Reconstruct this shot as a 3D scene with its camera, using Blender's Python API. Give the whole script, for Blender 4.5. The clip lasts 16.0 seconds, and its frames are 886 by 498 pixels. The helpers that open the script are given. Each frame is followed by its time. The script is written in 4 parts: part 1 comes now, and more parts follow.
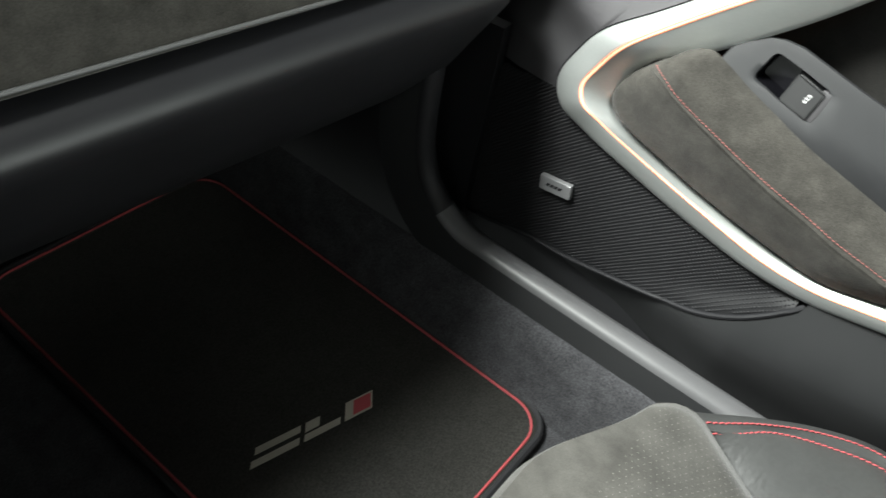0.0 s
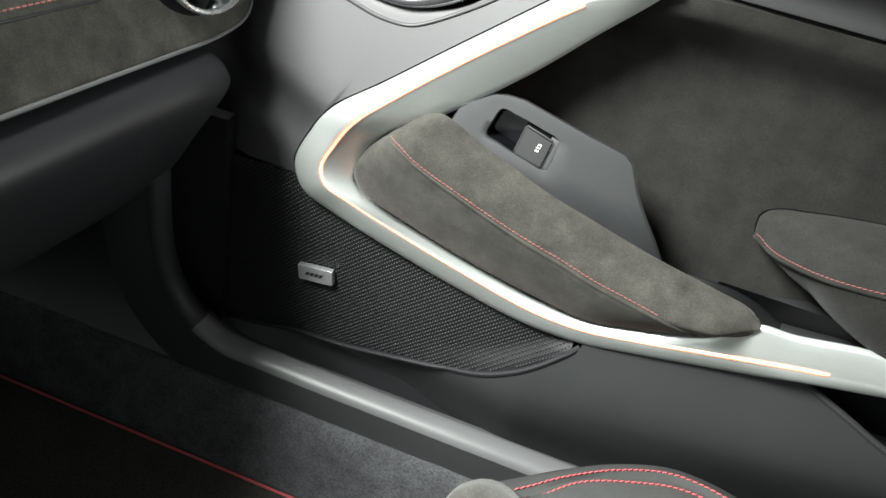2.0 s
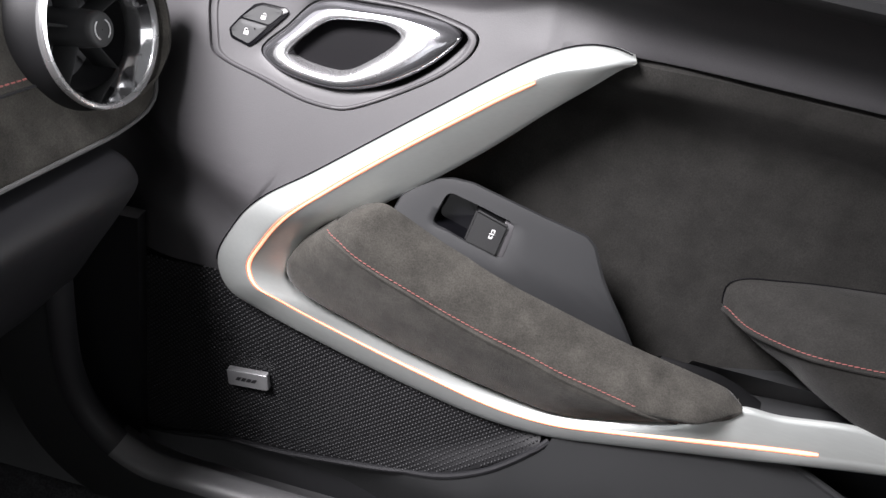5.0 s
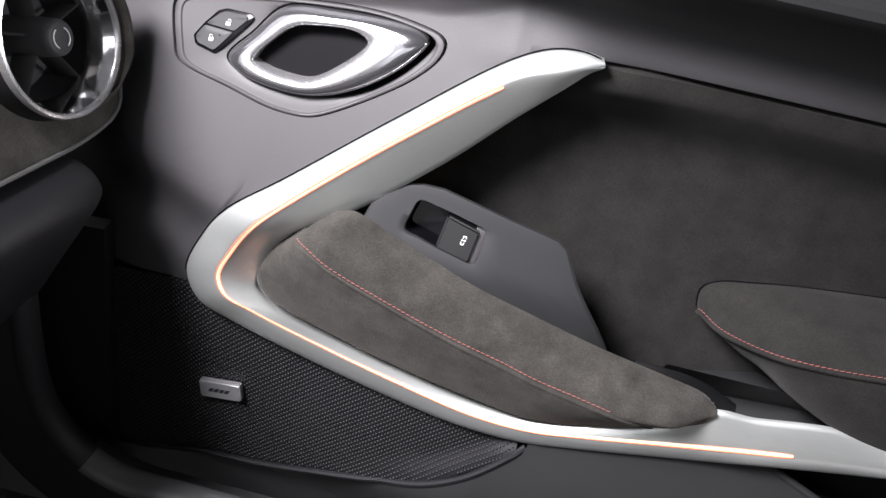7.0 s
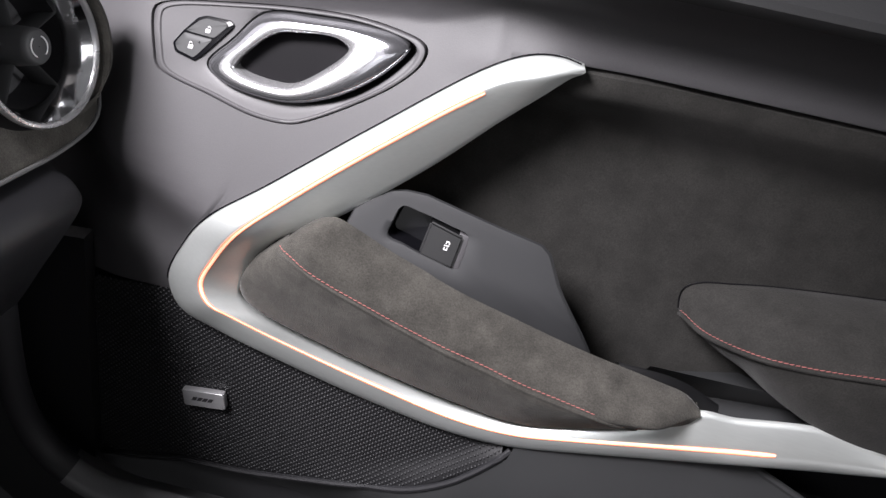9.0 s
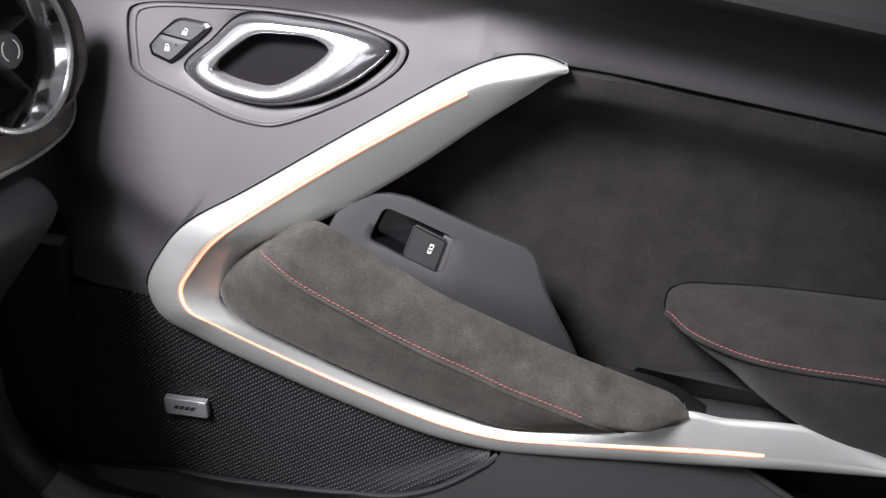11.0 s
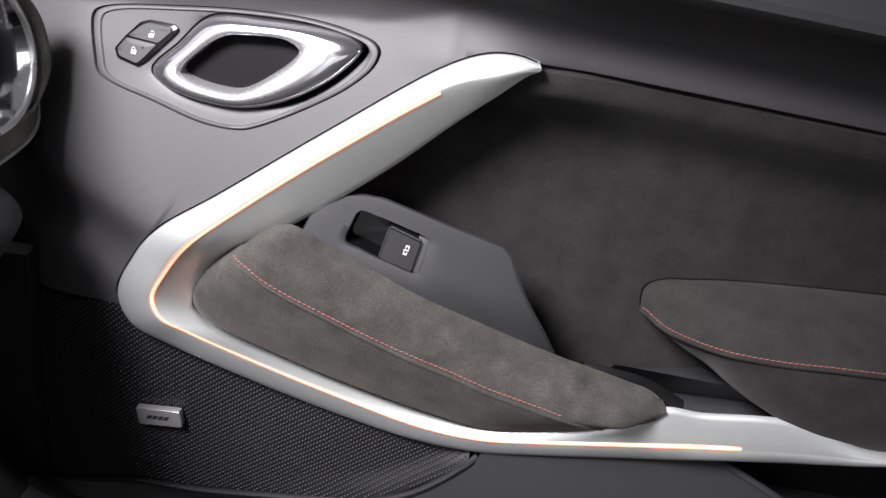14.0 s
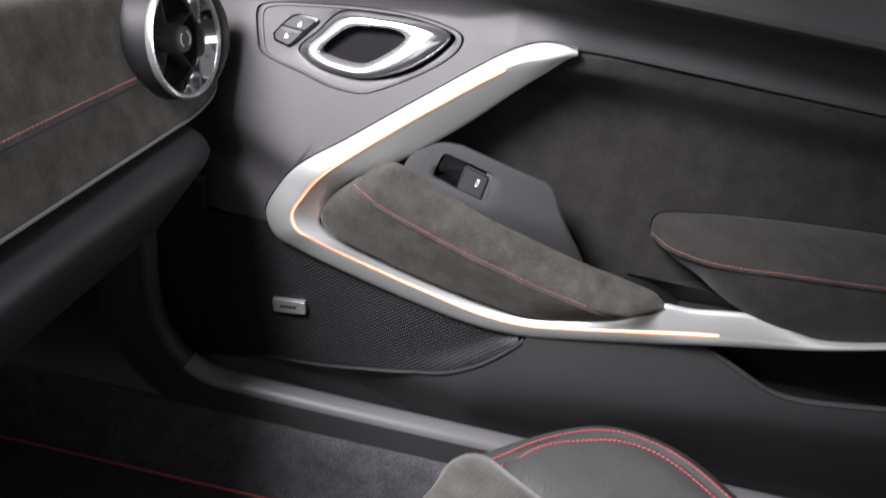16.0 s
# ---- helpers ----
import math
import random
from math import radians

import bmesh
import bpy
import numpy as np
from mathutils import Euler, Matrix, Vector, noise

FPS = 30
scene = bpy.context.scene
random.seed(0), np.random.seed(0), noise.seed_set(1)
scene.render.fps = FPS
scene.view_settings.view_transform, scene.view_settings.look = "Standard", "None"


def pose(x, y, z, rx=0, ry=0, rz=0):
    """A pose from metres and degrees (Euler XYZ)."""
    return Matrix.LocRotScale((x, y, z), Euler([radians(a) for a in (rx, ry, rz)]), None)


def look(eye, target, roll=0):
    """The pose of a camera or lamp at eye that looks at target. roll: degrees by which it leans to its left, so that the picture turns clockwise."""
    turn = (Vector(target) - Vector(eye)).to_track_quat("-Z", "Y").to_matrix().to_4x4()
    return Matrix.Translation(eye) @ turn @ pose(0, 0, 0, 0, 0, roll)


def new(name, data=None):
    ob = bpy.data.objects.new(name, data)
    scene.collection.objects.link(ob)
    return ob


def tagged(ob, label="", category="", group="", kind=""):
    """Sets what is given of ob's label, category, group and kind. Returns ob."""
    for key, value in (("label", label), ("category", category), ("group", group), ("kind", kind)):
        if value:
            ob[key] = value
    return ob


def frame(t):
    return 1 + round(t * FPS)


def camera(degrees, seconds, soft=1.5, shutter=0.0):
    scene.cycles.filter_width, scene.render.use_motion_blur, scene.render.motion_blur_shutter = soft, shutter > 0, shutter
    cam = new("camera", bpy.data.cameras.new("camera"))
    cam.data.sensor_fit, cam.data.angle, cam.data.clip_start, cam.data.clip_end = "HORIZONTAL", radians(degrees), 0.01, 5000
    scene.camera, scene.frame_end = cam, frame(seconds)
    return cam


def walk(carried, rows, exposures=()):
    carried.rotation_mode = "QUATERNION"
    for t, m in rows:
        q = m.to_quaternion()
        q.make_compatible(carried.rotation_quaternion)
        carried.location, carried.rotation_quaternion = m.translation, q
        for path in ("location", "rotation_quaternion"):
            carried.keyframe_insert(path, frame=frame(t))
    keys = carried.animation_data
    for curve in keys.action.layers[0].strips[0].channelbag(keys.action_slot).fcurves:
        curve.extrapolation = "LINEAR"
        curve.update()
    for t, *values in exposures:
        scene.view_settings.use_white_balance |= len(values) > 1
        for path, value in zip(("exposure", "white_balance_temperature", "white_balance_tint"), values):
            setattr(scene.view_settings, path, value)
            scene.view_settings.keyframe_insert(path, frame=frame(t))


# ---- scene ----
cam = camera(58.9, 16.0, shutter=0.25)
PATH = [
    (0, (0.3216, -0.7692, 0.5952), (-0.5556, 0.7560, -1.0380), 12.5),
    (0.3, (0.3262, -0.7626, 0.5923), (-0.3312, 0.6764, -0.7887), 12.98),
    (0.5, (0.3192, -0.7704, 0.5904), (-0.3720, 0.9324, -0.9540), 13.1),
    (0.8, (0.2991, -0.7913, 0.6073), (-0.2403, 0.7685, -0.6912), 13.08),
    (1, (0.2880, -0.7992, 0.6168), (-0.2868, 1.0356, -0.8184), 13.1),
    (1.3, (0.2784, -0.7870, 0.6114), (-0.1862, 0.8669, -0.5963), 12.89),
    (1.5, (0.2820, -0.7764, 0.6180), (-0.2184, 1.1340, -0.7452), 12.7),
    (1.8, (0.3041, -0.7383, 0.5911), (-0.0713, 0.9527, -0.5961), 12.71),
    (2, (0.3144, -0.7152, 0.5724), (-0.0816, 1.2408, -0.7620), 12.8),
    (2.3, (0.3114, -0.7052, 0.5752), (0.0045, 1.0196, -0.5828), 12.76),
    (2.5, (0.3108, -0.6948, 0.5796), (-0.0024, 1.2924, -0.7296), 12.8),
    (2.8, (0.3023, -0.6712, 0.5901), (0.0473, 1.0898, -0.5253), 12.48),
    (3, (0.2856, -0.6516, 0.5892), (0.0168, 1.3764, -0.6660), 12.3),
    (3.5, (0.2652, -0.6144, 0.5784), (0.0420, 1.4352, -0.6516), 12.2),
    (4, (0.2508, -0.6408, 0.5736), (0.0480, 1.4208, -0.6384), 12.1),
    (6.5, (0.2628, -0.6228, 0.5808), (0.1308, 1.4520, -0.6168), 11.9),
    (7, (0.2628, -0.6228, 0.5796), (0.1416, 1.4544, -0.6156), 11.8),
    (7.5, (0.2616, -0.6240, 0.5796), (0.1512, 1.4556, -0.6132), 11.8),
    (8, (0.2604, -0.6228, 0.5808), (0.1668, 1.4568, -0.6120), 11.8),
    (8.5, (0.2616, -0.6252, 0.5820), (0.1728, 1.4592, -0.6048), 11.8),
    (9, (0.2616, -0.6228, 0.5820), (0.1908, 1.4664, -0.5964), 11.8),
    (11.5, (0.2628, -0.6132, 0.5784), (0.2484, 1.4844, -0.5868), 11.6),
    (12, (0.2616, -0.6144, 0.5772), (0.2664, 1.4880, -0.5796), 11.6),
    (12.5, (0.2604, -0.6144, 0.5784), (0.2748, 1.4880, -0.5784), 11.6),
    (13, (0.2604, -0.6132, 0.5784), (0.2868, 1.4904, -0.5772), 11.6),
    (13.5, (0.2604, -0.6120, 0.5760), (0.3036, 1.4952, -0.5712), 11.6),
    (14, (0.2592, -0.6120, 0.5748), (0.3144, 1.4976, -0.5688), 11.6),
    (14.5, (0.2592, -0.6408, 0.5988), (0.3120, 1.4700, -0.5424), 11.6),
    (14.7, (0.2614, -0.6628, 0.6198), (0.3031, 1.1815, -0.3836), 11.60),
    (15, (0.2508, -0.6984, 0.6444), (0.2652, 1.4088, -0.5064), 11.4),
    (15.2, (0.2334, -0.7196, 0.6545), (0.2153, 1.1210, -0.3563), 11.26),
    (15.5, (0.2232, -0.7596, 0.6684), (0.1740, 1.3380, -0.4956), 11.3),
    (15.8, (0.2429, -0.8202, 0.6703), (0.1868, 0.9986, -0.3780), 11.38),
    (16, (0.2544, -0.8628, 0.6624), (0.1692, 1.1820, -0.5904), 11.3),
]
walk(cam, [(t, look(eye, target, roll)) for t, eye, target, roll in PATH],
     [(0, 0.25, 6550, -2), (0.5, 0.4, 6550, -2), (1, 0.47, 6550, -2), (2, 0.45, 6550, -2), (3, 0.2, 6520, 2), (4, 0.03, 6500, 8), (7, -0.05, 6450, 13), (16, -0.05, 6450, 13)])

from mathutils.bvhtree import BVHTree

# ---------------------------------------------------------------- light
world = bpy.data.worlds.new("showroom")
scene.world = world
world.use_nodes = True
world.node_tree.nodes["Background"].inputs[0].default_value = (0.95, 0.97, 1.0, 1)
world.node_tree.nodes["Background"].inputs[1].default_value = 0.16


def area(name, eye, target, sx, sy, watts, colour):
    data = bpy.data.lights.new(name, "AREA")
    data.shape, data.size, data.size_y, data.energy, data.color = "RECTANGLE", sx, sy, watts, colour
    ob = new(name, data)
    ob.matrix_world = look(eye, target)
    return ob


# a bright hall lamp seen through the windscreen, and the hall's soft light in the windscreen, the driver's window and the rear window
area("hall_light", (-0.92, -1.06, 1.78), (0.0, 0.0, 0.25), 0.90, 0.60, 190.0, (1.0, 0.975, 1.0))
area("windscreen_light", (-0.42, -0.62, 0.80), (0.05, -0.50, -0.05), 1.20, 0.40, 2.5, (1.0, 0.975, 1.0))
area("driver_window_light", (0.00, -1.45, 0.80), (0.15, -0.20, 0.25), 0.90, 0.36, 2.0, (0.97, 0.98, 1.0))
area("rear_window_light", (1.70, -0.20, 0.80), (0.0, -0.24, 0.30), 0.5, 0.28, 28.0, (0.97, 0.98, 1.0))
scene.view_settings.exposure = 0.0


# ---------------------------------------------------------------- materials
def mat(name, base, rough=0.5, metal=0.0, grain=0.0, grain_scale=400.0, stain=0.0, stain_scale=12.0, bump=0.0, sheen=0.0,
        spec=0.5, coat=0.0, tint=None, stretch=None):
    m = bpy.data.materials.new(name)
    m.use_nodes = True
    nt = m.node_tree
    b = nt.nodes["Principled BSDF"]
    b.inputs["Base Color"].default_value = (*base, 1)
    b.inputs["Roughness"].default_value = rough
    b.inputs["Metallic"].default_value = metal
    b.inputs["Specular IOR Level"].default_value = spec
    b.inputs["Coat Weight"].default_value = coat
    b.inputs["Sheen Weight"].default_value = sheen
    b.inputs["Sheen Roughness"].default_value = 0.45
    co = nt.nodes.new("ShaderNodeTexCoord")
    src = co.outputs["Object"]
    if stretch:
        mp = nt.nodes.new("ShaderNodeMapping")
        mp.inputs["Scale"].default_value = stretch
        nt.links.new(src, mp.inputs[0])
        src = mp.outputs[0]
    fine = nt.nodes.new("ShaderNodeTexNoise")
    fine.inputs["Scale"].default_value = grain_scale
    fine.inputs["Detail"].default_value = 3
    nt.links.new(src, fine.inputs["Vector"])
    big = nt.nodes.new("ShaderNodeTexNoise")
    big.inputs["Scale"].default_value = stain_scale
    big.inputs["Detail"].default_value = 5
    big.inputs["Roughness"].default_value = 0.6
    nt.links.new(src, big.inputs["Vector"])
    if grain or stain:
        a = nt.nodes.new("ShaderNodeMath")
        a.operation = "MULTIPLY_ADD"
        a.inputs[1].default_value, a.inputs[2].default_value = 2 * grain, 1 - grain
        nt.links.new(fine.outputs[0], a.inputs[0])
        c = nt.nodes.new("ShaderNodeMath")
        c.operation = "MULTIPLY_ADD"
        c.inputs[1].default_value, c.inputs[2].default_value = 2 * stain, 1 - stain
        nt.links.new(big.outputs[0], c.inputs[0])
        d = nt.nodes.new("ShaderNodeMath")
        d.operation = "MULTIPLY"
        nt.links.new(a.outputs[0], d.inputs[0])
        nt.links.new(c.outputs[0], d.inputs[1])
        v = nt.nodes.new("ShaderNodeVectorMath")
        v.operation = "SCALE"
        v.inputs[0].default_value = base
        nt.links.new(d.outputs[0], v.inputs["Scale"])
        out = v.outputs[0]
        if tint:
            mx = nt.nodes.new("ShaderNodeMix")
            mx.data_type = "RGBA"
            ramp = nt.nodes.new("ShaderNodeMapRange")
            ramp.inputs[1].default_value, ramp.inputs[2].default_value = 0.5, 0.75
            nt.links.new(big.outputs[0], ramp.inputs[0])
            nt.links.new(ramp.outputs[0], mx.inputs[0])
            nt.links.new(out, mx.inputs[6])
            mx.inputs[7].default_value = (*tint, 1)
            out = mx.outputs[2]
        nt.links.new(out, b.inputs["Base Color"])
        r = nt.nodes.new("ShaderNodeMath")
        r.operation = "MULTIPLY_ADD"
        r.inputs[1].default_value, r.inputs[2].default_value = 0.14 * (1 - metal) + 0.06, rough - 0.07
        nt.links.new(big.outputs[0], r.inputs[0])
        nt.links.new(r.outputs[0], b.inputs["Roughness"])
    if bump:
        bp = nt.nodes.new("ShaderNodeBump")
        bp.inputs["Strength"].default_value = bump
        bp.inputs["Distance"].default_value = 0.0006
        nt.links.new(fine.outputs[0], bp.inputs["Height"])
        nt.links.new(bp.outputs[0], b.inputs["Normal"])
    return m


def glow(name, colour, strength):
    m = bpy.data.materials.new(name)
    m.use_nodes = True
    b = m.node_tree.nodes["Principled BSDF"]
    b.inputs["Base Color"].default_value = (*colour, 1)
    b.inputs["Emission Color"].default_value = (*colour, 1)
    b.inputs["Emission Strength"].default_value = strength
    return m


M_PANEL = mat("grained_grey_plastic", (0.054, 0.052, 0.055), 0.5, grain=0.14, grain_scale=900, stain=0.08, bump=0.16)
M_LOWER = mat("dark_grey_plastic", (0.0240, 0.0248, 0.0258), 0.55, grain=0.10, grain_scale=1300, stain=0.08, bump=0.10)
M_PLATE = mat("slate_plastic", (0.0145, 0.0150, 0.0163), 0.55, grain=0.10, grain_scale=1300, stain=0.08, bump=0.10)
M_LEDGE = mat("soft_black_plastic", (0.022, 0.022, 0.023), 0.6, grain=0.12, grain_scale=700, stain=0.08, bump=0.25)
M_BLACK = mat("black_plastic", (0.020, 0.020, 0.022), 0.5, grain=0.1, grain_scale=600, stain=0.1, bump=0.1)
M_SILL = mat("satin_grey_plastic", (0.105, 0.105, 0.108), 0.38, grain=0.1, grain_scale=600, stain=0.08, bump=0.15)
M_EDGE = mat("satin_edge_strip", (0.11, 0.11, 0.11), 0.4, stain=0.1)
M_STUD = mat("grille_plastic", (0.0165, 0.0165, 0.018), 0.52, stain=0.1, spec=0.3)
M_GLOSS = mat("gloss_black_plastic", (0.004, 0.004, 0.005), 0.14, grain=0.05, stain=0.1, spec=0.15)
M_SUEDE = mat("charcoal_suede", (0.048, 0.0455, 0.0405), 0.95, grain=0.55, grain_scale=700, stain=0.85, stain_scale=38, bump=1.0, sheen=0.12, spec=0.1)
# the charcoal suede again, its base colour darkened to hold the inset's and elbow rest's shade
M_SUEDE_SHADED = mat("shaded_suede", (0.0250, 0.0242, 0.0226), 0.95, grain=0.5, grain_scale=700, stain=0.6, stain_scale=34, bump=0.6, sheen=0.1, spec=0.1)
M_SILVER = mat("satin_silver_trim", (0.70, 0.73, 0.71), 0.40, metal=0.72, grain=0.05, grain_scale=500, stain=0.05, stretch=(0.06, 1, 1))
M_CHROME = mat("chrome", (0.70, 0.70, 0.71), 0.30, metal=0.85, stain=0.03)
M_MIRROR = mat("bright_chrome", (0.9, 0.9, 0.91), 0.13, metal=1.0, stain=0.02)
M_CHROME_DARK = mat("smoked_chrome", (0.36, 0.36, 0.38), 0.16, metal=0.9, stain=0.05)
M_BADGE = mat("brushed_aluminium", (0.55, 0.55, 0.56), 0.35, metal=0.7, grain=0.08, grain_scale=600, stretch=(0.1, 1, 1))
M_RED = mat("red_thread", (0.44, 0.075, 0.085), 0.8, grain=0.3, grain_scale=1500)
M_PINK = mat("faded_red_thread", (0.30, 0.10, 0.092), 0.8, grain=0.3, grain_scale=1500)
M_CARPET = mat("charcoal_carpet", (0.058, 0.058, 0.062), 1.0, grain=0.9, grain_scale=420, stain=0.7, stain_scale=30, bump=1.0, sheen=0.15, spec=0.05)
M_MAT = mat("black_floor_mat_pile", (0.038, 0.037, 0.034), 1.0, grain=0.7, grain_scale=380, stain=0.2, stain_scale=30, bump=1.0, spec=0.05)
M_LEATHER = mat("black_leather", (0.055, 0.056, 0.055), 0.32, grain=0.15, grain_scale=260, stain=0.12, stain_scale=30, bump=0.5)
nt = M_LEATHER.node_tree
crease_noise = nt.nodes.new("ShaderNodeTexNoise")
crease_noise.inputs["Scale"].default_value = 70
crease_noise.inputs["Detail"].default_value = 4
crease_noise.inputs["Distortion"].default_value = 1.2
warp = nt.nodes.new("ShaderNodeMapping")
warp.inputs["Scale"].default_value = (1.0, 0.22, 0.6)
warp.inputs["Rotation"].default_value = (0, 0, 0.6)
nt.links.new(nt.nodes["Texture Coordinate"].outputs["Object"], warp.inputs[0])
nt.links.new(warp.outputs[0], crease_noise.inputs["Vector"])
fold = nt.nodes.new("ShaderNodeBump")
fold.inputs["Strength"].default_value = 0.30
fold.inputs["Distance"].default_value = 0.0012
nt.links.new(crease_noise.outputs[0], fold.inputs["Height"])
nt.links.new(nt.nodes["Bump"].outputs[0], fold.inputs["Normal"])
nt.links.new(fold.outputs[0], nt.nodes["Principled BSDF"].inputs["Normal"])
M_SEAT = mat("grey_suede_insert", (0.070, 0.068, 0.062), 0.95, grain=0.3, grain_scale=900, stain=0.85, stain_scale=22, bump=0.4, sheen=0.3, spec=0.1)
M_BARREL = mat("satin_charcoal_plastic", (0.013, 0.013, 0.014), 0.55, grain=0.1, grain_scale=900, stain=0.1, bump=0.1, spec=0.25)
M_SWITCH = mat("satin_black_plastic", (0.005, 0.005, 0.0055), 0.32, grain=0.05, grain_scale=900, stain=0.1)
M_WHITE = mat("white_print", (0.75, 0.75, 0.75), 0.6)
M_CREAM = mat("silver_thread", (0.42, 0.39, 0.33), 0.7, grain=0.2, grain_scale=900)
M_DOT = mat("perforation_lining", (0.17, 0.165, 0.15), 0.8)
M_ROOF = mat("headliner_fabric", (0.10, 0.10, 0.10), 0.95, grain=0.2, stain=0.1)
M_KNEE = mat("matt_black_plastic", (0.0115, 0.0115, 0.0132), 0.48, grain=0.1, grain_scale=900, stain=0.1, bump=0.1, spec=0.4)
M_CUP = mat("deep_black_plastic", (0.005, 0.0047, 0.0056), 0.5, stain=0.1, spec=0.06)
M_MESH = mat("black_speaker_sheet", (0.009, 0.009, 0.010), 0.5, stain=0.1)
M_TOP = mat("grey_dash_top_plastic", (0.13, 0.125, 0.12), 0.55, grain=0.15, grain_scale=700, stain=0.1, bump=0.3)
M_LED = glow("amber_light_guide", (1.0, 0.66, 0.42), 1.0)
M_LED_RIM = glow("red_light_rim", (1.0, 0.22, 0.10), 0.45)


# ---------------------------------------------------------------- building helpers
def part(name, bm, material, parent=None, label="", kind="", smooth=True, sharp=38):
    if isinstance(bm, tuple):
        me = bpy.data.meshes.new(name)
        me.from_pydata(*bm)
    else:
        bmesh.ops.recalc_face_normals(bm, faces=bm.faces)
        me = bpy.data.meshes.new(name)
        bm.to_mesh(me)
        bm.free()
    me.materials.append(material)
    if smooth:
        for p in me.polygons:
            p.use_smooth = True
        me.set_sharp_from_angle(angle=radians(sharp))
    ob = new(name, me)
    if parent:
        ob.parent = parent
        ob.matrix_parent_inverse = parent.matrix_world.inverted()
    return tagged(ob, label, kind=kind)


def thing(name, at, label, category, kind="", group=""):
    ob = new(name)
    ob.location = at
    ob.empty_display_size = 0.05
    bpy.context.view_layer.update()
    return tagged(ob, label, category, group, kind)


def rail(pts, per=6, closed=False):
    """A smooth line through the points: per steps from point to point."""
    p = [Vector(q) for q in pts]
    n, out = len(p), []
    for i in range(n if closed else n - 1):
        if closed:
            a, b, c, d = p[i - 1], p[i], p[(i + 1) % n], p[(i + 2) % n]
        else:
            b, c = p[i], p[i + 1]
            a = p[i - 1] if i else b * 2 - c
            d = p[i + 2] if i + 2 < n else c * 2 - b
        # centripetal spacing keeps corners from overshooting
        t1 = max((b - a).length, 1e-6) ** 0.5
        t2 = t1 + max((c - b).length, 1e-6) ** 0.5
        t3 = t2 + max((d - c).length, 1e-6) ** 0.5
        for k in range(per):
            t = t1 + (t2 - t1) * k / per
            a1 = a * ((t1 - t) / t1) + b * (t / t1)
            a2 = b * ((t2 - t) / (t2 - t1)) + c * ((t - t1) / (t2 - t1))
            a3 = c * ((t3 - t) / (t3 - t2)) + d * ((t - t2) / (t3 - t2))
            b1 = a1 * ((t2 - t) / t2) + a2 * (t / t2)
            b2 = a2 * ((t3 - t) / (t3 - t1)) + a3 * ((t - t1) / (t3 - t1))
            out.append(b1 * ((t2 - t) / (t2 - t1)) + b2 * ((t - t1) / (t2 - t1)))
    if not closed:
        out.append(p[-1].copy())
    return out


def even(pts, n):
    """n points at equal steps along a line."""
    d = [0.0]
    for a, b in zip(pts, pts[1:]):
        d.append(d[-1] + (b - a).length)
    out, j = [], 0
    for k in range(n):
        s = d[-1] * k / (n - 1)
        while j < len(d) - 2 and d[j + 1] < s:
            j += 1
        f = (s - d[j]) / max(d[j + 1] - d[j], 1e-9)
        out.append(pts[j].lerp(pts[j + 1], min(max(f, 0), 1)))
    return out


def skin(rows, closed=False, caps=False):
    """A surface over rows of equally many points; closed: each row is a loop."""
    bm = bmesh.new()
    vs = [[bm.verts.new(p) for p in r] for r in rows]
    n = len(rows[0])
    for a, b in zip(vs, vs[1:]):
        for i in range(n if closed else n - 1):
            j = (i + 1) % n
            bm.faces.new((a[i], a[j], b[j], b[i]))
    if caps:
        bm.faces.new(vs[0])
        bm.faces.new(vs[-1])
    return bm


def tube(pts, r, sides=8):
    bm_rows = []
    up = Vector((0.13, 0.21, 0.97))
    for i, p in enumerate(pts):
        t = (pts[min(i + 1, len(pts) - 1)] - pts[max(i - 1, 0)]).normalized()
        s = t.cross(up).normalized()
        u = s.cross(t)
        bm_rows.append([p + (s * math.cos(2 * math.pi * k / sides) + u * math.sin(2 * math.pi * k / sides)) * r for k in range(sides)])
    return skin(bm_rows, closed=True, caps=True)


def around(loop, n, centre):
    """Points of a closed outline in the x-z plane, at n equal angles (or a list of angles) as seen from a centre inside."""
    out = []
    for a in ([2 * math.pi * k / n for k in range(n)] if isinstance(n, int) else n):
        dx, dz = math.cos(a), math.sin(a)
        best = None
        for i in range(len(loop)):
            p, q = loop[i], loop[(i + 1) % len(loop)]
            ex, ez = q[0] - p[0], q[1] - p[1]
            det = dx * -ez + ex * dz
            if abs(det) < 1e-12:
                continue
            wx, wz = p[0] - centre[0], p[1] - centre[1]
            s = (wx * -ez + ex * wz) / det
            u = (dx * wz - dz * wx) / det
            if s > 0 and -1e-4 <= u <= 1 + 1e-4 and (best is None or s > best):
                best = s
        out.append((centre[0] + dx * (best or 0), centre[1] + dz * (best or 0)))
    return out


def flat_loop(pts, per=6):
    return [(p.x, p.y) for p in rail([(x, z, 0) for x, z in pts], per, closed=True)]


def shrink(loop, centre, f):
    return [(centre[0] + (x - centre[0]) * f, centre[1] + (z - centre[1]) * f) for x, z in loop]


def rounded(pts, r, steps=4):
    """A polygon with rounded corners."""
    out, n = [], len(pts)
    for i in range(n):
        a, b, c = Vector(pts[i - 1]), Vector(pts[i]), Vector(pts[(i + 1) % n])
        d1, d2 = b + (a - b).normalized() * r, b + (c - b).normalized() * r
        for k in range(steps + 1):
            t = k / steps
            out.append(tuple(d1 * (1 - t) ** 2 + b * 2 * t * (1 - t) + d2 * t * t))
    return out


def lift(loop, depth, off=0.0):
    """A flat outline set on the surface y = depth(x, z)."""
    return [Vector((x, depth(x, z) + off, z)) for x, z in loop]


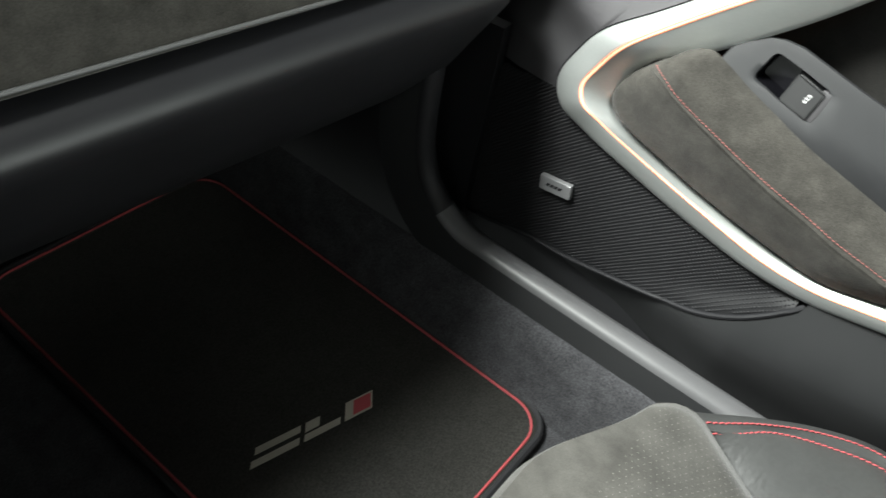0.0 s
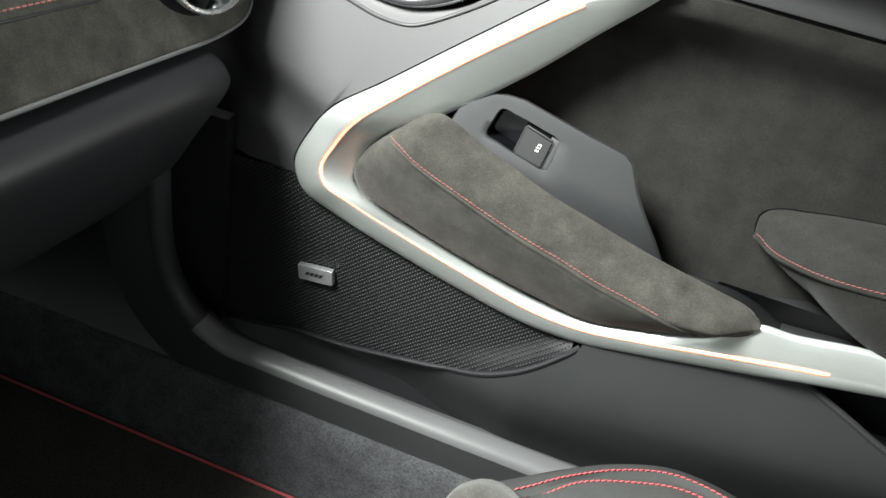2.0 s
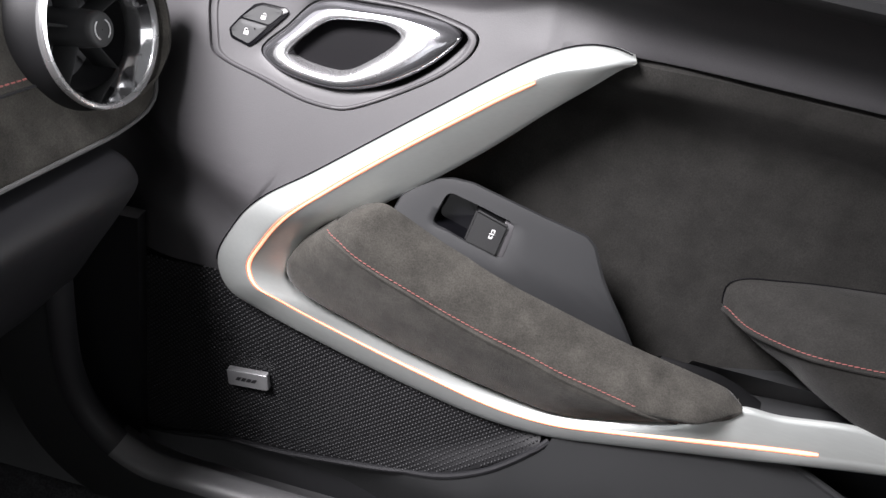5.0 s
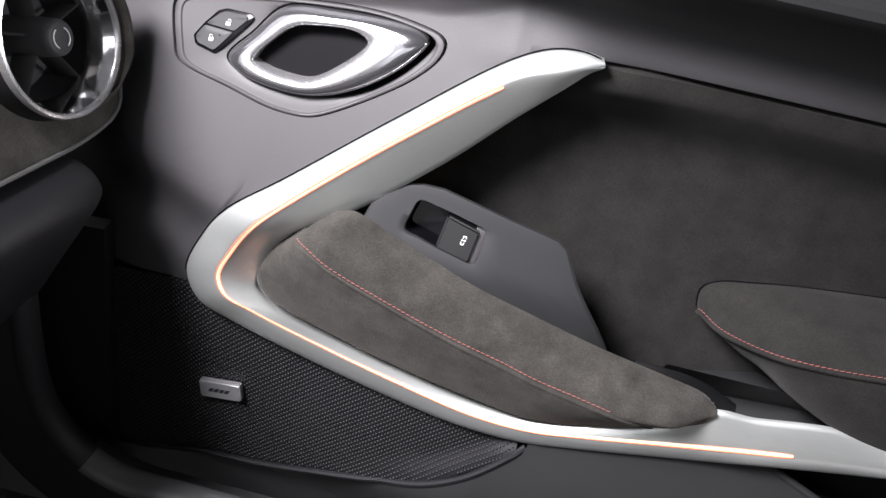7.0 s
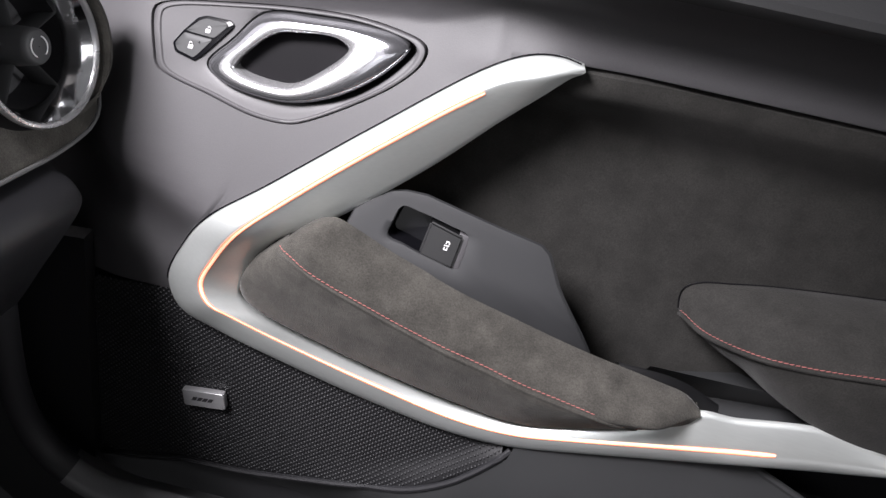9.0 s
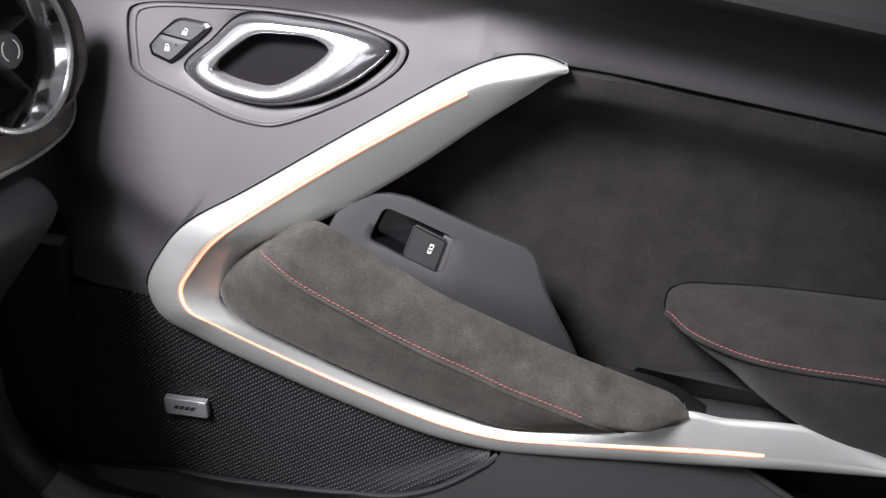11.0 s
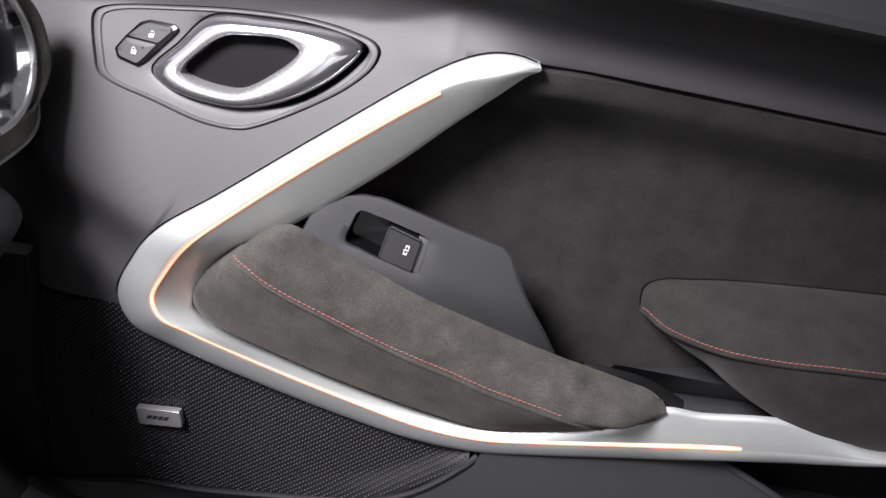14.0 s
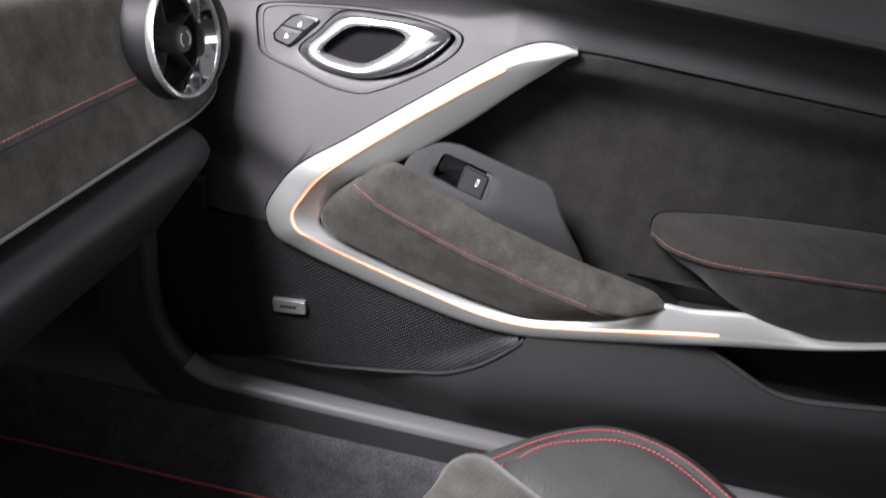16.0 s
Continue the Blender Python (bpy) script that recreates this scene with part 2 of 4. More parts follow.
def between(a, b, f):
    return [(p[0] + (q[0] - p[0]) * f, p[1] + (q[1] - p[1]) * f) for p, q in zip(a, b)]


def pad_plate(loop, depth, thick, edge):
    """A plate with a rounded rim on a surface; loop is its outline."""
    c = (sum(p[0] for p in loop) / len(loop), sum(p[1] for p in loop) / len(loop))
    size = max(math.hypot(p[0] - c[0], p[1] - c[1]) for p in loop)
    f = 1 - edge / size
    rows = [lift(loop, depth, 0.004), lift(loop, depth, -thick + edge), lift(shrink(loop, c, (1 + f) / 2), depth, -thick + edge * 0.3),
            lift(shrink(loop, c, f), depth, -thick), lift(shrink(loop, c, 0.5), depth, -thick), lift(shrink(loop, c, 0.02), depth, -thick)]
    return skin(rows, closed=True, caps=True)


def stitches(pts, length, gap, r, lean=0.0):
    """Short threads along a line."""
    d = [0.0]
    for a, b in zip(pts, pts[1:]):
        d.append(d[-1] + (b - a).length)
    n = int(d[-1] / (length + gap))
    fine = even(pts, n * 4 + 1)
    verts, faces = [], []
    for k in range(n):
        a, b = fine[4 * k], fine[4 * k].lerp(fine[min(4 * k + 4, len(fine) - 1)], length / (length + gap))
        t = (b - a).normalized()
        s = t.cross(Vector((0, -1, 0.2))).normalized()
        u = s.cross(t)
        a, b = a + s * lean, b - s * lean
        base = len(verts)
        for p, f in ((a, 0.45), (a.lerp(b, 0.2), 1), (a.lerp(b, 0.8), 1), (b, 0.45)):
            for j in range(6):
                an = math.pi * j / 3
                verts.append(p + (s * math.cos(an) + u * math.sin(an)) * r * f)
        for q in range(3):
            for j in range(6):
                o = base + 6 * q
                faces.append((o + j, o + (j + 1) % 6, o + 6 + (j + 1) % 6, o + 6 + j))
        faces.append(tuple(base + j for j in range(6)))
        faces.append(tuple(base + 18 + j for j in range(6)))
    return [tuple(v) for v in verts], [], faces


def tree_of(ob):
    me = ob.data
    return BVHTree.FromPolygons([v.co.copy() for v in me.vertices], [tuple(p.vertices) for p in me.polygons])


def drape(pts, tree, off=0.0, way=Vector((0, 1, 0)), start=-0.5):
    """Lay a line on a surface along y (or another way)."""
    out = []
    for p in pts:
        q = Vector(p) - way * (Vector(p).dot(way) - start)
        hit, normal, _, _ = tree.ray_cast(q, way)
        if hit:
            if normal.dot(way) > 0:
                normal = -normal
            out.append(hit + normal * off)
    return out


def smooth01(a):
    a = min(max(a, 0.0), 1.0)
    return a * a * (3 - 2 * a)


# ---------------------------------------------------------------- depth of the door's surfaces
BELT = 0.422


def belt_z(x):
    """The panel leans back towards the window above this line, which falls to the front."""
    return BELT + 0.024 * smooth01((x - 0.17) / 0.10) - 0.16 * max(0.17 - max(x, -0.07), 0)


def upper_y(x, z):
    xs = x if x < 0.25 else 0.25 + (x - 0.25) * 0.15
    belt = belt_z(x)
    zz = min(z, belt)
    y = -0.107 - 0.233 * xs + 0.408 * zz
    turn = 0.244 - 0.27 * (max(x, -0.15) + 0.074)
    if z < turn + 0.02 and x < 0.09:
        # below this crease the panel tucks in under the trim, shaping the dashboard's shadow edge
        d = 0.5 * (math.sqrt((turn - z) ** 2 + 0.00006) + turn - z)
        low = smooth01((d - 0.02) / 0.07)
        y += ((0.85 * d) * (1 - low) + (grille_y(x, z) + 0.004 - y) * low) * (1 - smooth01((x - 0.02) / 0.07))
    if x < -0.07:
        d = -0.07 - x
        y += 0.36 * d * d / (d + 0.03)
    if z > belt:
        f = min((z - belt) / (0.497 - belt), 1.0)
        y -= 0.78 * (0.62 * (0.497 - belt) + 0.020 + 0.026 * smooth01((x - 0.17) / 0.10)) * f ** 2.3
    # it meets the tip of the silver trim flush
    y -= 0.010 * math.exp(-((x - 0.300) / 0.045) ** 2) * smooth01((z - 0.385) / 0.025) * (1 - smooth01((z - 0.428) / 0.035))
    return y


def grille_y(x, z):
    return -0.15 * min(x, 0.2) - 0.09 * max(x - 0.2, 0) if x > 0 else -0.06 * x


def plate_y(x, z):
    return -0.0264 + 0.45 * (max(z, 0.215) - 0.246) + 0.10 * (min(z, 0.215) - 0.215)


def inset_y(x, z):
    xs = x if x < 0.25 else 0.25 + (x - 0.25) * 0.15
    belt = -0.107 - 0.233 * xs + 0.408 * BELT
    belt -= 0.013 * math.exp(-((x - 0.330) / 0.050) ** 2) * smooth01((z - 0.372) / 0.03)
    return belt + 0.004 + 0.026 * smooth01((BELT - 0.020 - z) / 0.050) - 0.003 * math.sin(math.pi * min(max((BELT - z) / 0.03, 0), 1)) + 0.004 * math.sin(6 * x)


door = thing("car_door", (0.3, 0.05, -0.16), "closed car door with grey plastic, charcoal suede and silver trim", "car door")

# ---------------------------------------------------------------- door: silver trim and its light
OUTER = [(0.3195, -0.0115, 0.4235), (0.303, -0.009, 0.4258), (0.280, -0.007, 0.4225), (0.250, -0.006, 0.407), (0.165, -0.013, 0.338), (0.078, -0.022, 0.264),
         (0.030, -0.024, 0.224), (0.002, -0.011, 0.183), (-0.016, -0.007, 0.135), (-0.002, -0.010, 0.106), (0.038, -0.012, 0.090), (0.114, -0.022, 0.076),
         (0.201, -0.031, 0.062), (0.281, -0.040, 0.055), (0.341, -0.048, 0.061), (0.397, -0.054, 0.076), (0.467, -0.059, 0.095), (0.514, -0.065, 0.110),
         (0.538, -0.071, 0.121), (0.603, -0.076, 0.139), (0.637, -0.082, 0.151), (0.672, -0.088, 0.164), (0.80, -0.090, 0.205)]
CREST = [(0.3215, -0.0135, 0.4200), (0.309, -0.0165, 0.4165), (0.289, -0.0185, 0.4085), (0.256, -0.019, 0.395), (0.180, -0.027, 0.335), (0.095, -0.037, 0.259),
         (0.059, -0.041, 0.222), (0.035, -0.030, 0.182), (0.022, -0.025, 0.149), (0.031, -0.027, 0.131), (0.059, -0.028, 0.121), (0.127, -0.037, 0.108),
         (0.208, -0.046, 0.094), (0.286, -0.052, 0.082), (0.342, -0.058, 0.085), (0.392, -0.061, 0.096), (0.461, -0.0655, 0.114), (0.507, -0.0700, 0.1275),
         (0.531, -0.0730, 0.1350), (0.597, -0.0795, 0.152), (0.631, -0.084, 0.161), (0.668, -0.090, 0.170), (0.80, -0.093, 0.209)]
INNER = [(0.3190, -0.0110, 0.4165), (0.313, -0.008, 0.4115), (0.295, -0.006, 0.392), (0.266, -0.004, 0.362), (0.214, -0.007, 0.3075), (0.133, -0.019, 0.239),
         (0.095, -0.023, 0.216), (0.071, -0.013, 0.178), (0.057, -0.010, 0.141), (0.069, -0.012, 0.124), (0.096, -0.015, 0.111), (0.151, -0.025, 0.104),
         (0.219, -0.036, 0.096), (0.292, -0.043, 0.089), (0.340, -0.050, 0.092), (0.390, -0.054, 0.105), (0.457, -0.058, 0.131), (0.490, -0.061, 0.161),
         (0.524, -0.0645, 0.1655), (0.591, -0.071, 0.1800), (0.628, -0.077, 0.176), (0.670, -0.083, 0.1735), (0.80, -0.088, 0.211)]
PER = 8
o_r, c_r, i_r = rail(OUTER, PER), rail(CREST, PER), rail(INNER, PER)
rows = []
for o, c, i in zip(o_r, c_r, i_r):
    wo, wi = (c - o), (i - c)
    fwd = Vector((0, -1, 0))
    w = min(wi.length, 0.03)
    rows.append([o + Vector((0, 0.02, 0)), o + Vector((0, 0.0035, 0)), o + Vector((0, 0.0016, 0)) + wo * 0.012, o + wo * 0.04 + fwd * 0.0005, o + wo * 0.09 + fwd * 0.0013, o + wo * 0.3 + fwd * 0.0019, o + wo * 0.6 + fwd * 0.0017,
                 o + wo * 0.88 + fwd * 0.0008, c - wo * 0.03, c + wi * 0.05, c + wi * 0.14 + fwd * 0.0006, c + wi * 0.35 + fwd * 0.0012, c + wi * 0.65 + fwd * 0.0014, c + wi * 0.86 + fwd * 0.0011,
                 i - wi.normalized() * w * 0.07 + fwd * 0.0007, i - wi.normalized() * w * 0.02 + Vector((0, 0.0008, 0)), i + Vector((0, 0.0028, 0)), i + Vector((0, 0.03, -0.022 * smooth01((i.x - 0.42) / 0.06)))])
rows.insert(0, [p + Vector((-0.0006, 0.015, 0)) for p in rows[0]])
trim = part("trim_strip", skin(rows), M_SILVER, door, "satin silver V-shaped metal trim", sharp=50)
gap = [p + Vector((-0.0004, 0.0008, 0.0004)) for p in o_r[int(0.2 * PER):int(8.2 * PER)]]
part("edge_gap", tube(gap, 0.0008, 6), M_GLOSS, trim, "black gap along the trim")
# light guide in the trim's crest
a, b = int(3.15 * PER), int(18.62 * PER)
rows, outer_rim, inner_rim = [], [], []
for k in range(a, b + 1):
    o, c, i = o_r[k], c_r[k], i_r[k]
    wi = (i - c).normalized()
    wo = (c - o).normalized()
    n = (Vector((0, -1, 0)) * 0.7 + (wo - wi).normalized() * 0.6).normalized()
    w = 0.0017 * min(1, (k - a + 1.2) / 2, (b - k + 1.2) / 2)
    m = c + wi * 0.0022
    rows.append([m - wi * w - n * 0.003, m - wi * w + n * 0.0005, m + n * 0.0013, m + wi * w + n * 0.0007, m + wi * w - n * 0.003])
    outer_rim.append(m - wi * (w + 0.0004) + n * 0.0004)
    inner_rim.append(m + wi * (w + 0.0003) + n * 0.0003)
part("light_strip", skin(rows), M_LED, trim, "glowing amber light strip")
part("light_rim", tube(outer_rim, 0.0005, 6), M_LED_RIM, trim, "red rim of the light strip")
part("light_rim", tube(inner_rim, 0.0004, 6), M_LED_RIM, trim, "red rim of the light strip")

# ---------------------------------------------------------------- door: upper panel with the handle
BEZEL = flat_loop([(-0.061, 0.374), (-0.053, 0.381), (0.022, 0.398), (0.081, 0.408), (0.132, 0.413), (0.168, 0.412), (0.190, 0.408), (0.195, 0.403), (0.193, 0.392),
                   (0.177, 0.373), (0.141, 0.346), (0.099, 0.321), (0.084, 0.316), (0.051, 0.314), (0.004, 0.320), (-0.037, 0.325), (-0.049, 0.330), (-0.054, 0.341)])
LEVER = flat_loop([(0.002, 0.344), (0.022, 0.369), (0.046, 0.395), (0.099, 0.405), (0.147, 0.409), (0.171, 0.407), (0.180, 0.401), (0.167, 0.381), (0.134, 0.354),
                   (0.098, 0.337), (0.063, 0.331), (0.018, 0.334)])
CUP = flat_loop([(0.030, 0.350), (0.047, 0.372), (0.064, 0.385), (0.082, 0.390), (0.116, 0.394), (0.128, 0.389), (0.126, 0.382), (0.107, 0.363), (0.085, 0.348),
                 (0.066, 0.345), (0.040, 0.346)])
HC = (0.080, 0.366)
edge = [(0.262, 0.498), (0.08, 0.498), (-0.40, 0.498), (-0.40, 0.20), (-0.40, 0.110), (-0.10, 0.110), (-0.020, 0.112), (0.046, 0.228), (0.084, 0.262), (0.170, 0.336), (0.245, 0.399), (0.262, 0.411)]
corners = [math.atan2(z - HC[1], x - HC[0]) % (2 * math.pi) for x, z in edge]
N = sorted([a_ for a_ in [2 * math.pi * k / 240 for k in range(240)] if all(abs(a_ - c_) > 0.012 for c_ in corners)] + corners)
bez, lev, cup = around(BEZEL, N, HC), around(LEVER, N, HC), around(CUP, N, HC)
border = around(edge, N, HC)
rows = [[p + Vector((0, 0.0 if p.x > 0.2615 else d, 0)) for p in lift(border, upper_y)] for d in (0.02, 0.003)] + [lift(between(border, bez, 0.012), upper_y)]
rows += [lift(between(border, bez, f), upper_y) for f in [0.04 * k for k in range(1, 25)] + [0.985, 0.9975]]
rows += [lift(bez, upper_y, 0.0015), lift(bez, upper_y, 0.03)]
bm = skin(rows, closed=True)
# the strip above the belt, behind the trim's tip and on to the rear
cols = []
for k in range(61):
    x = 0.262 + 0.69 * k / 60
    zb = 0.411 + (0.4215 - 0.411) * smooth01((x - 0.262) / 0.05)
    cols.append([bm.verts.new((x, upper_y(x, zb) + 0.012, zb)), bm.verts.new((x, upper_y(x, zb) + 0.001, zb))] +
                [bm.verts.new((x, upper_y(x, z), z)) for z in [zb + 0.0015 + (0.498 - zb - 0.0015) * j / 10 for j in range(11)]])
for a_, b_ in zip(cols, cols[1:]):
    for j in range(12):
        bm.faces.new((a_[j], a_[j + 1], b_[j + 1], b_[j]))
part("upper_panel", bm, M_PANEL, door, "grained dark grey plastic door panel")

# the hole in the surround is wider below the handle's rear end
hole = []
for x, z in lev:
    a_ = math.atan2(z - HC[1], x - HC[0])
    f = 1.03 + 0.10 * max(0.0, math.cos(a_ - math.radians(-15))) ** 6
    hole.append((HC[0] + (x - HC[0]) * f, HC[1] + (z - HC[1]) * f))
rows = [lift(shrink(bez, HC, 0.984), upper_y, 0.012), lift(shrink(bez, HC, 0.984), upper_y, 0.0), lift(shrink(bez, HC, 0.977), upper_y, -0.0016),
        lift(shrink(bez, HC, 0.955), upper_y, -0.0022), lift(shrink(bez, HC, 0.935), upper_y, -0.0020), lift(shrink(bez, HC, 0.925), upper_y, -0.0006), lift(between(shrink(bez, HC, 0.92), hole, 0.25), upper_y, -0.0003),
        lift(between(shrink(bez, HC, 0.92), hole, 0.8), upper_y, 0.0), lift(hole, upper_y, 0.001), lift(hole, upper_y, 0.008), lift(shrink(hole, HC, 0.99), upper_y, 0.024)]
part("handle_bezel", skin(rows, closed=True), M_PANEL, door, "smooth grey handle surround")
rows = [lift(shrink(lev, HC, 1.0), upper_y, 0.016), lift(lev, upper_y, 0.001), lift(shrink(lev, HC, 0.985), upper_y, -0.003)]
for f, d in ((0.12, -0.006), (0.25, -0.0085), (0.38, -0.0098), (0.5, -0.0102)):
    rows.append(lift(between(lev, cup, f), upper_y, d))
lever = part("door_handle", skin(rows, closed=True), M_CHROME_DARK, door, "smoked chrome inside door handle", sharp=75)
rows = [lift(between(lev, cup, 0.5), upper_y, -0.0104)]
for f, d in ((0.58, -0.0113), (0.7, -0.0113), (0.85, -0.0106), (0.93, -0.0094), (0.98, -0.007), (1.0, -0.003)):
    rows.append(lift(between(lev, cup, f), upper_y, d))
rows.append(lift(shrink(cup, HC, 0.97), upper_y, 0.012))
part("handle_ring", skin(rows, closed=True), M_CHROME, lever, "polished chrome ring", sharp=75)
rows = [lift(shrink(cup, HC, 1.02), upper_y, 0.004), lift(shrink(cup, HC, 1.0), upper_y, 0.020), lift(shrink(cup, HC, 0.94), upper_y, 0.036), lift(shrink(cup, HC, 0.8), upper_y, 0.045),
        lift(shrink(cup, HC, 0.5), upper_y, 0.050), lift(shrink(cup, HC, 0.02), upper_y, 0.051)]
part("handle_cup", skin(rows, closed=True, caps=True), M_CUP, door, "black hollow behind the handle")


def lock_button(outline, label):
    return part("lock_button", pad_plate(rounded(outline, 0.0022), upper_y, 0.0024, 0.0007), M_LOWER, door, label)


b1 = lock_button([(-0.0248, 0.3646), (-0.0132, 0.3755), (-0.0070, 0.3788), (0.0145, 0.3798), (0.0150, 0.3768), (0.0042, 0.3652)], "grey unlock button with a white padlock mark")
b2 = lock_button([(-0.0332, 0.3525), (-0.0256, 0.3632), (0.0032, 0.3638), (-0.0080, 0.3500), (-0.0128, 0.3452), (-0.0300, 0.3476)], "grey lock button with a white padlock mark")
# dark well round both buttons
part("button_well", pad_plate(rounded([(-0.0356, 0.3522), (-0.0272, 0.3640), (-0.0150, 0.3775), (-0.0070, 0.3808), (0.0170, 0.3822), (0.0212, 0.3796), (0.0180, 0.3750), (-0.0046, 0.3488), (-0.0115, 0.3426), (-0.0318, 0.3452)], 0.002),
                              upper_y, 0.0016, 0.0004), M_GLOSS, door)


def padlock(parent, x, z, opened):
    d = lambda a, b: upper_y(a, b) - 0.0025
    q = [(x - 0.0023, z - 0.0024), (x + 0.0021, z - 0.0022), (x + 0.0024, z + 0.0007), (x - 0.0020, z + 0.0005)]
    bm = skin([lift(q, d, 0.0004), lift(q, d, -0.0003)], closed=True, caps=True)
    part("padlock_body", bm, M_WHITE, parent, smooth=False)
    s = 0.0012 if opened else 0.0
    arc = [Vector((x + s + 0.0015 * math.cos(t), d(x, z) - 0.0001, z + 0.0010 + 0.0021 * math.sin(t))) for t in [math.pi * k / 8 * (0.8 if opened else 1) for k in range(9)]]
    part("padlock_shackle", tube(arc, 0.00036, 6), M_WHITE, parent)


padlock(b1, -0.003, 0.3705, True)
padlock(b2, -0.017, 0.3545, False)
dot = [(-0.0092 + 0.0007 * math.cos(t), 0.3588 + 0.0007 * math.sin(t)) for t in [math.pi * k / 6 for k in range(12)]]
part("indicator", skin([lift(dot, upper_y, -0.0022), lift(dot, upper_y, -0.0027)], closed=True, caps=True), M_GLOSS, b2, "tiny black indicator")

# window ledge on top of the door, and the joint at the belt
PROFILE = [(0.004, 0.490), (-0.001, 0.494), (-0.004, 0.499), (-0.003, 0.505), (0.004, 0.511), (0.030, 0.533), (0.064, 0.559), (0.070, 0.562), (0.075, 0.558), (0.078, 0.50)]
SEAL = [(0.072, 0.552), (0.078, 0.562), (0.086, 0.565), (0.125, 0.574), (0.130, 0.570), (0.130, 0.54)]
for nm, prof, m_, lab in (("window_ledge", PROFILE, M_LEDGE, "dark grey ledge under the side window"), ("window_seal", SEAL, M_KNEE, "black rubber seal of the side window")):
    rows = []
    for k in range(40):
        x = -0.45 + 1.45 * k / 39
        y0 = upper_y(x, 0.497)
        rows.append([Vector((x, y0 + py, pz)) for py, pz in prof])
    part(nm, skin(rows), m_, door, lab)

# inset of suede
rows = []
for k in range(29):
    z = 0.4215 - 0.005 * k if k < 8 else 0.3865 - (k - 7) * 0.0125
    rows.append([Vector((x, inset_y(x, z) - (0.0 if k else -0.01), z)) for x in [0.10 + 0.85 * j / 60 for j in range(61)]])
part("inset_panel", skin(rows), M_SUEDE_SHADED, door, "charcoal suede inset of the door")

# ---------------------------------------------------------------- door: pull pad
PT = [(0.106, -0.031, 0.227), (0.121, -0.031, 0.243), (0.132, -0.032, 0.251), (0.146, -0.034, 0.256), (0.164, -0.036, 0.251), (0.201, -0.038, 0.236), (0.283, -0.043, 0.211), (0.377, -0.049, 0.189), (0.450, -0.053, 0.177),
      (0.479, -0.056, 0.172), (0.492, -0.060, 0.164)]
PB = [(0.1055, -0.031, 0.2265), (0.096, -0.030, 0.2165), (0.0715, -0.025, 0.187), (0.0585, -0.020, 0.153), (0.0685, -0.020, 0.134), (0.153, -0.032, 0.113), (0.220, -0.040, 0.102), (0.291, -0.047, 0.094),
      (0.340, -0.053, 0.093), (0.390, -0.057, 0.107), (0.455, -0.062, 0.133), (0.484, -0.066, 0.148), (0.493, -0.066, 0.160)]
n = 90
top, bot = even(rail(PT, 8), n), even(rail(PB, 8), n)
rows = []
for k in range(n):
    u = k / (n - 1)
    t, b = top[k], bot[k]
    high = 0.027 * smooth01(u / 0.17) * smooth01((1 - u) / 0.10) + 0.002
    vs = 0.20 + 0.36 * u
    row = [t + Vector((0, 0.03, -0.024)), t + Vector((0, 0.004, -0.001))]
    for j in range(1, 24):
        v = j / 24
        h = math.sin(0.5 * math.pi * min(v / vs, 1)) ** 0.85 if v < vs else 1 - ((v - vs) / (1 - vs)) ** 1.2
        row.append(t.lerp(b, v) + Vector((0, -high * h, 0.0)))
    row += [b + Vector((0, 0.004, 0.0)), b + Vector((0, 0.025, 0.0))]
    rows.append(row)
pad = part("pull_pad", skin(rows), M_SUEDE, door, "padded charcoal suede door pull")
tree = tree_of(pad)
SEAM = [(0.1000, 0, 0.2190), (0.1155, 0, 0.2185), (0.1325, 0, 0.2112), (0.1544, 0, 0.2038), (0.1788, 0, 0.1970), (0.2266, 0, 0.1836), (0.2622, 0, 0.1749), (0.2978, 0, 0.1676), (0.334, 0, 0.1592), (0.3693, 0, 0.1542), (0.3899, 0, 0.1514), (0.402, 0, 0.1497)]
line = drape(even(rail(SEAM, 8), 160), tree, 0.0003)
part("stitching", stitches(line, 0.0036, 0.0009, 0.00042, 0.0003), M_PINK, pad, "faded red stitching", kind="stuff")
low = drape([p + Vector((-0.0008, 0, -0.0046)) for p in even(rail(SEAM + [(0.410, 0, 0.1482), (0.4284, 0, 0.1449), (0.443, 0, 0.1405)], 8), 170)], tree, -0.0012)
part("seam", tube(low, 0.0026, 8), M_SUEDE, pad, "padded fold under the stitching")

# ---------------------------------------------------------------- door: switch plate
WELL = flat_loop([(0.191, 0.246), (0.194, 0.260), (0.199, 0.272), (0.214, 0.2705), (0.228, 0.2680), (0.244, 0.2645), (0.2595, 0.260), (0.2585, 0.246), (0.2555, 0.2325), (0.238, 0.2345), (0.221, 0.2378), (0.205, 0.2420)], 3)
WC = (0.226, 0.252)
well = around(WELL, 96, WC)
rim = around([(0.142, 0.215), (0.158, 0.262), (0.182, 0.281), (0.200, 0.2845), (0.218, 0.2845), (0.287, 0.2715), (0.325, 0.2655), (0.333, 0.262), (0.350, 0.233), (0.374, 0.205), (0.392, 0.180), (0.395, 0.160), (0.30, 0.160), (0.16, 0.19)], 96, WC)
rows = [[p + Vector((0, 0, -0.05)) for p in lift(rim, plate_y, 0.05)], lift(rim, plate_y, 0.003), lift(between(rim, well, 0.03), plate_y, 0.0003)]
rows += [lift(between(rim, well, f), plate_y) for f in (0.2, 0.5, 0.8, 0.97)]
rows += [lift(well, plate_y, 0.0008), lift(shrink(well, WC, 0.985), plate_y, 0.006)]
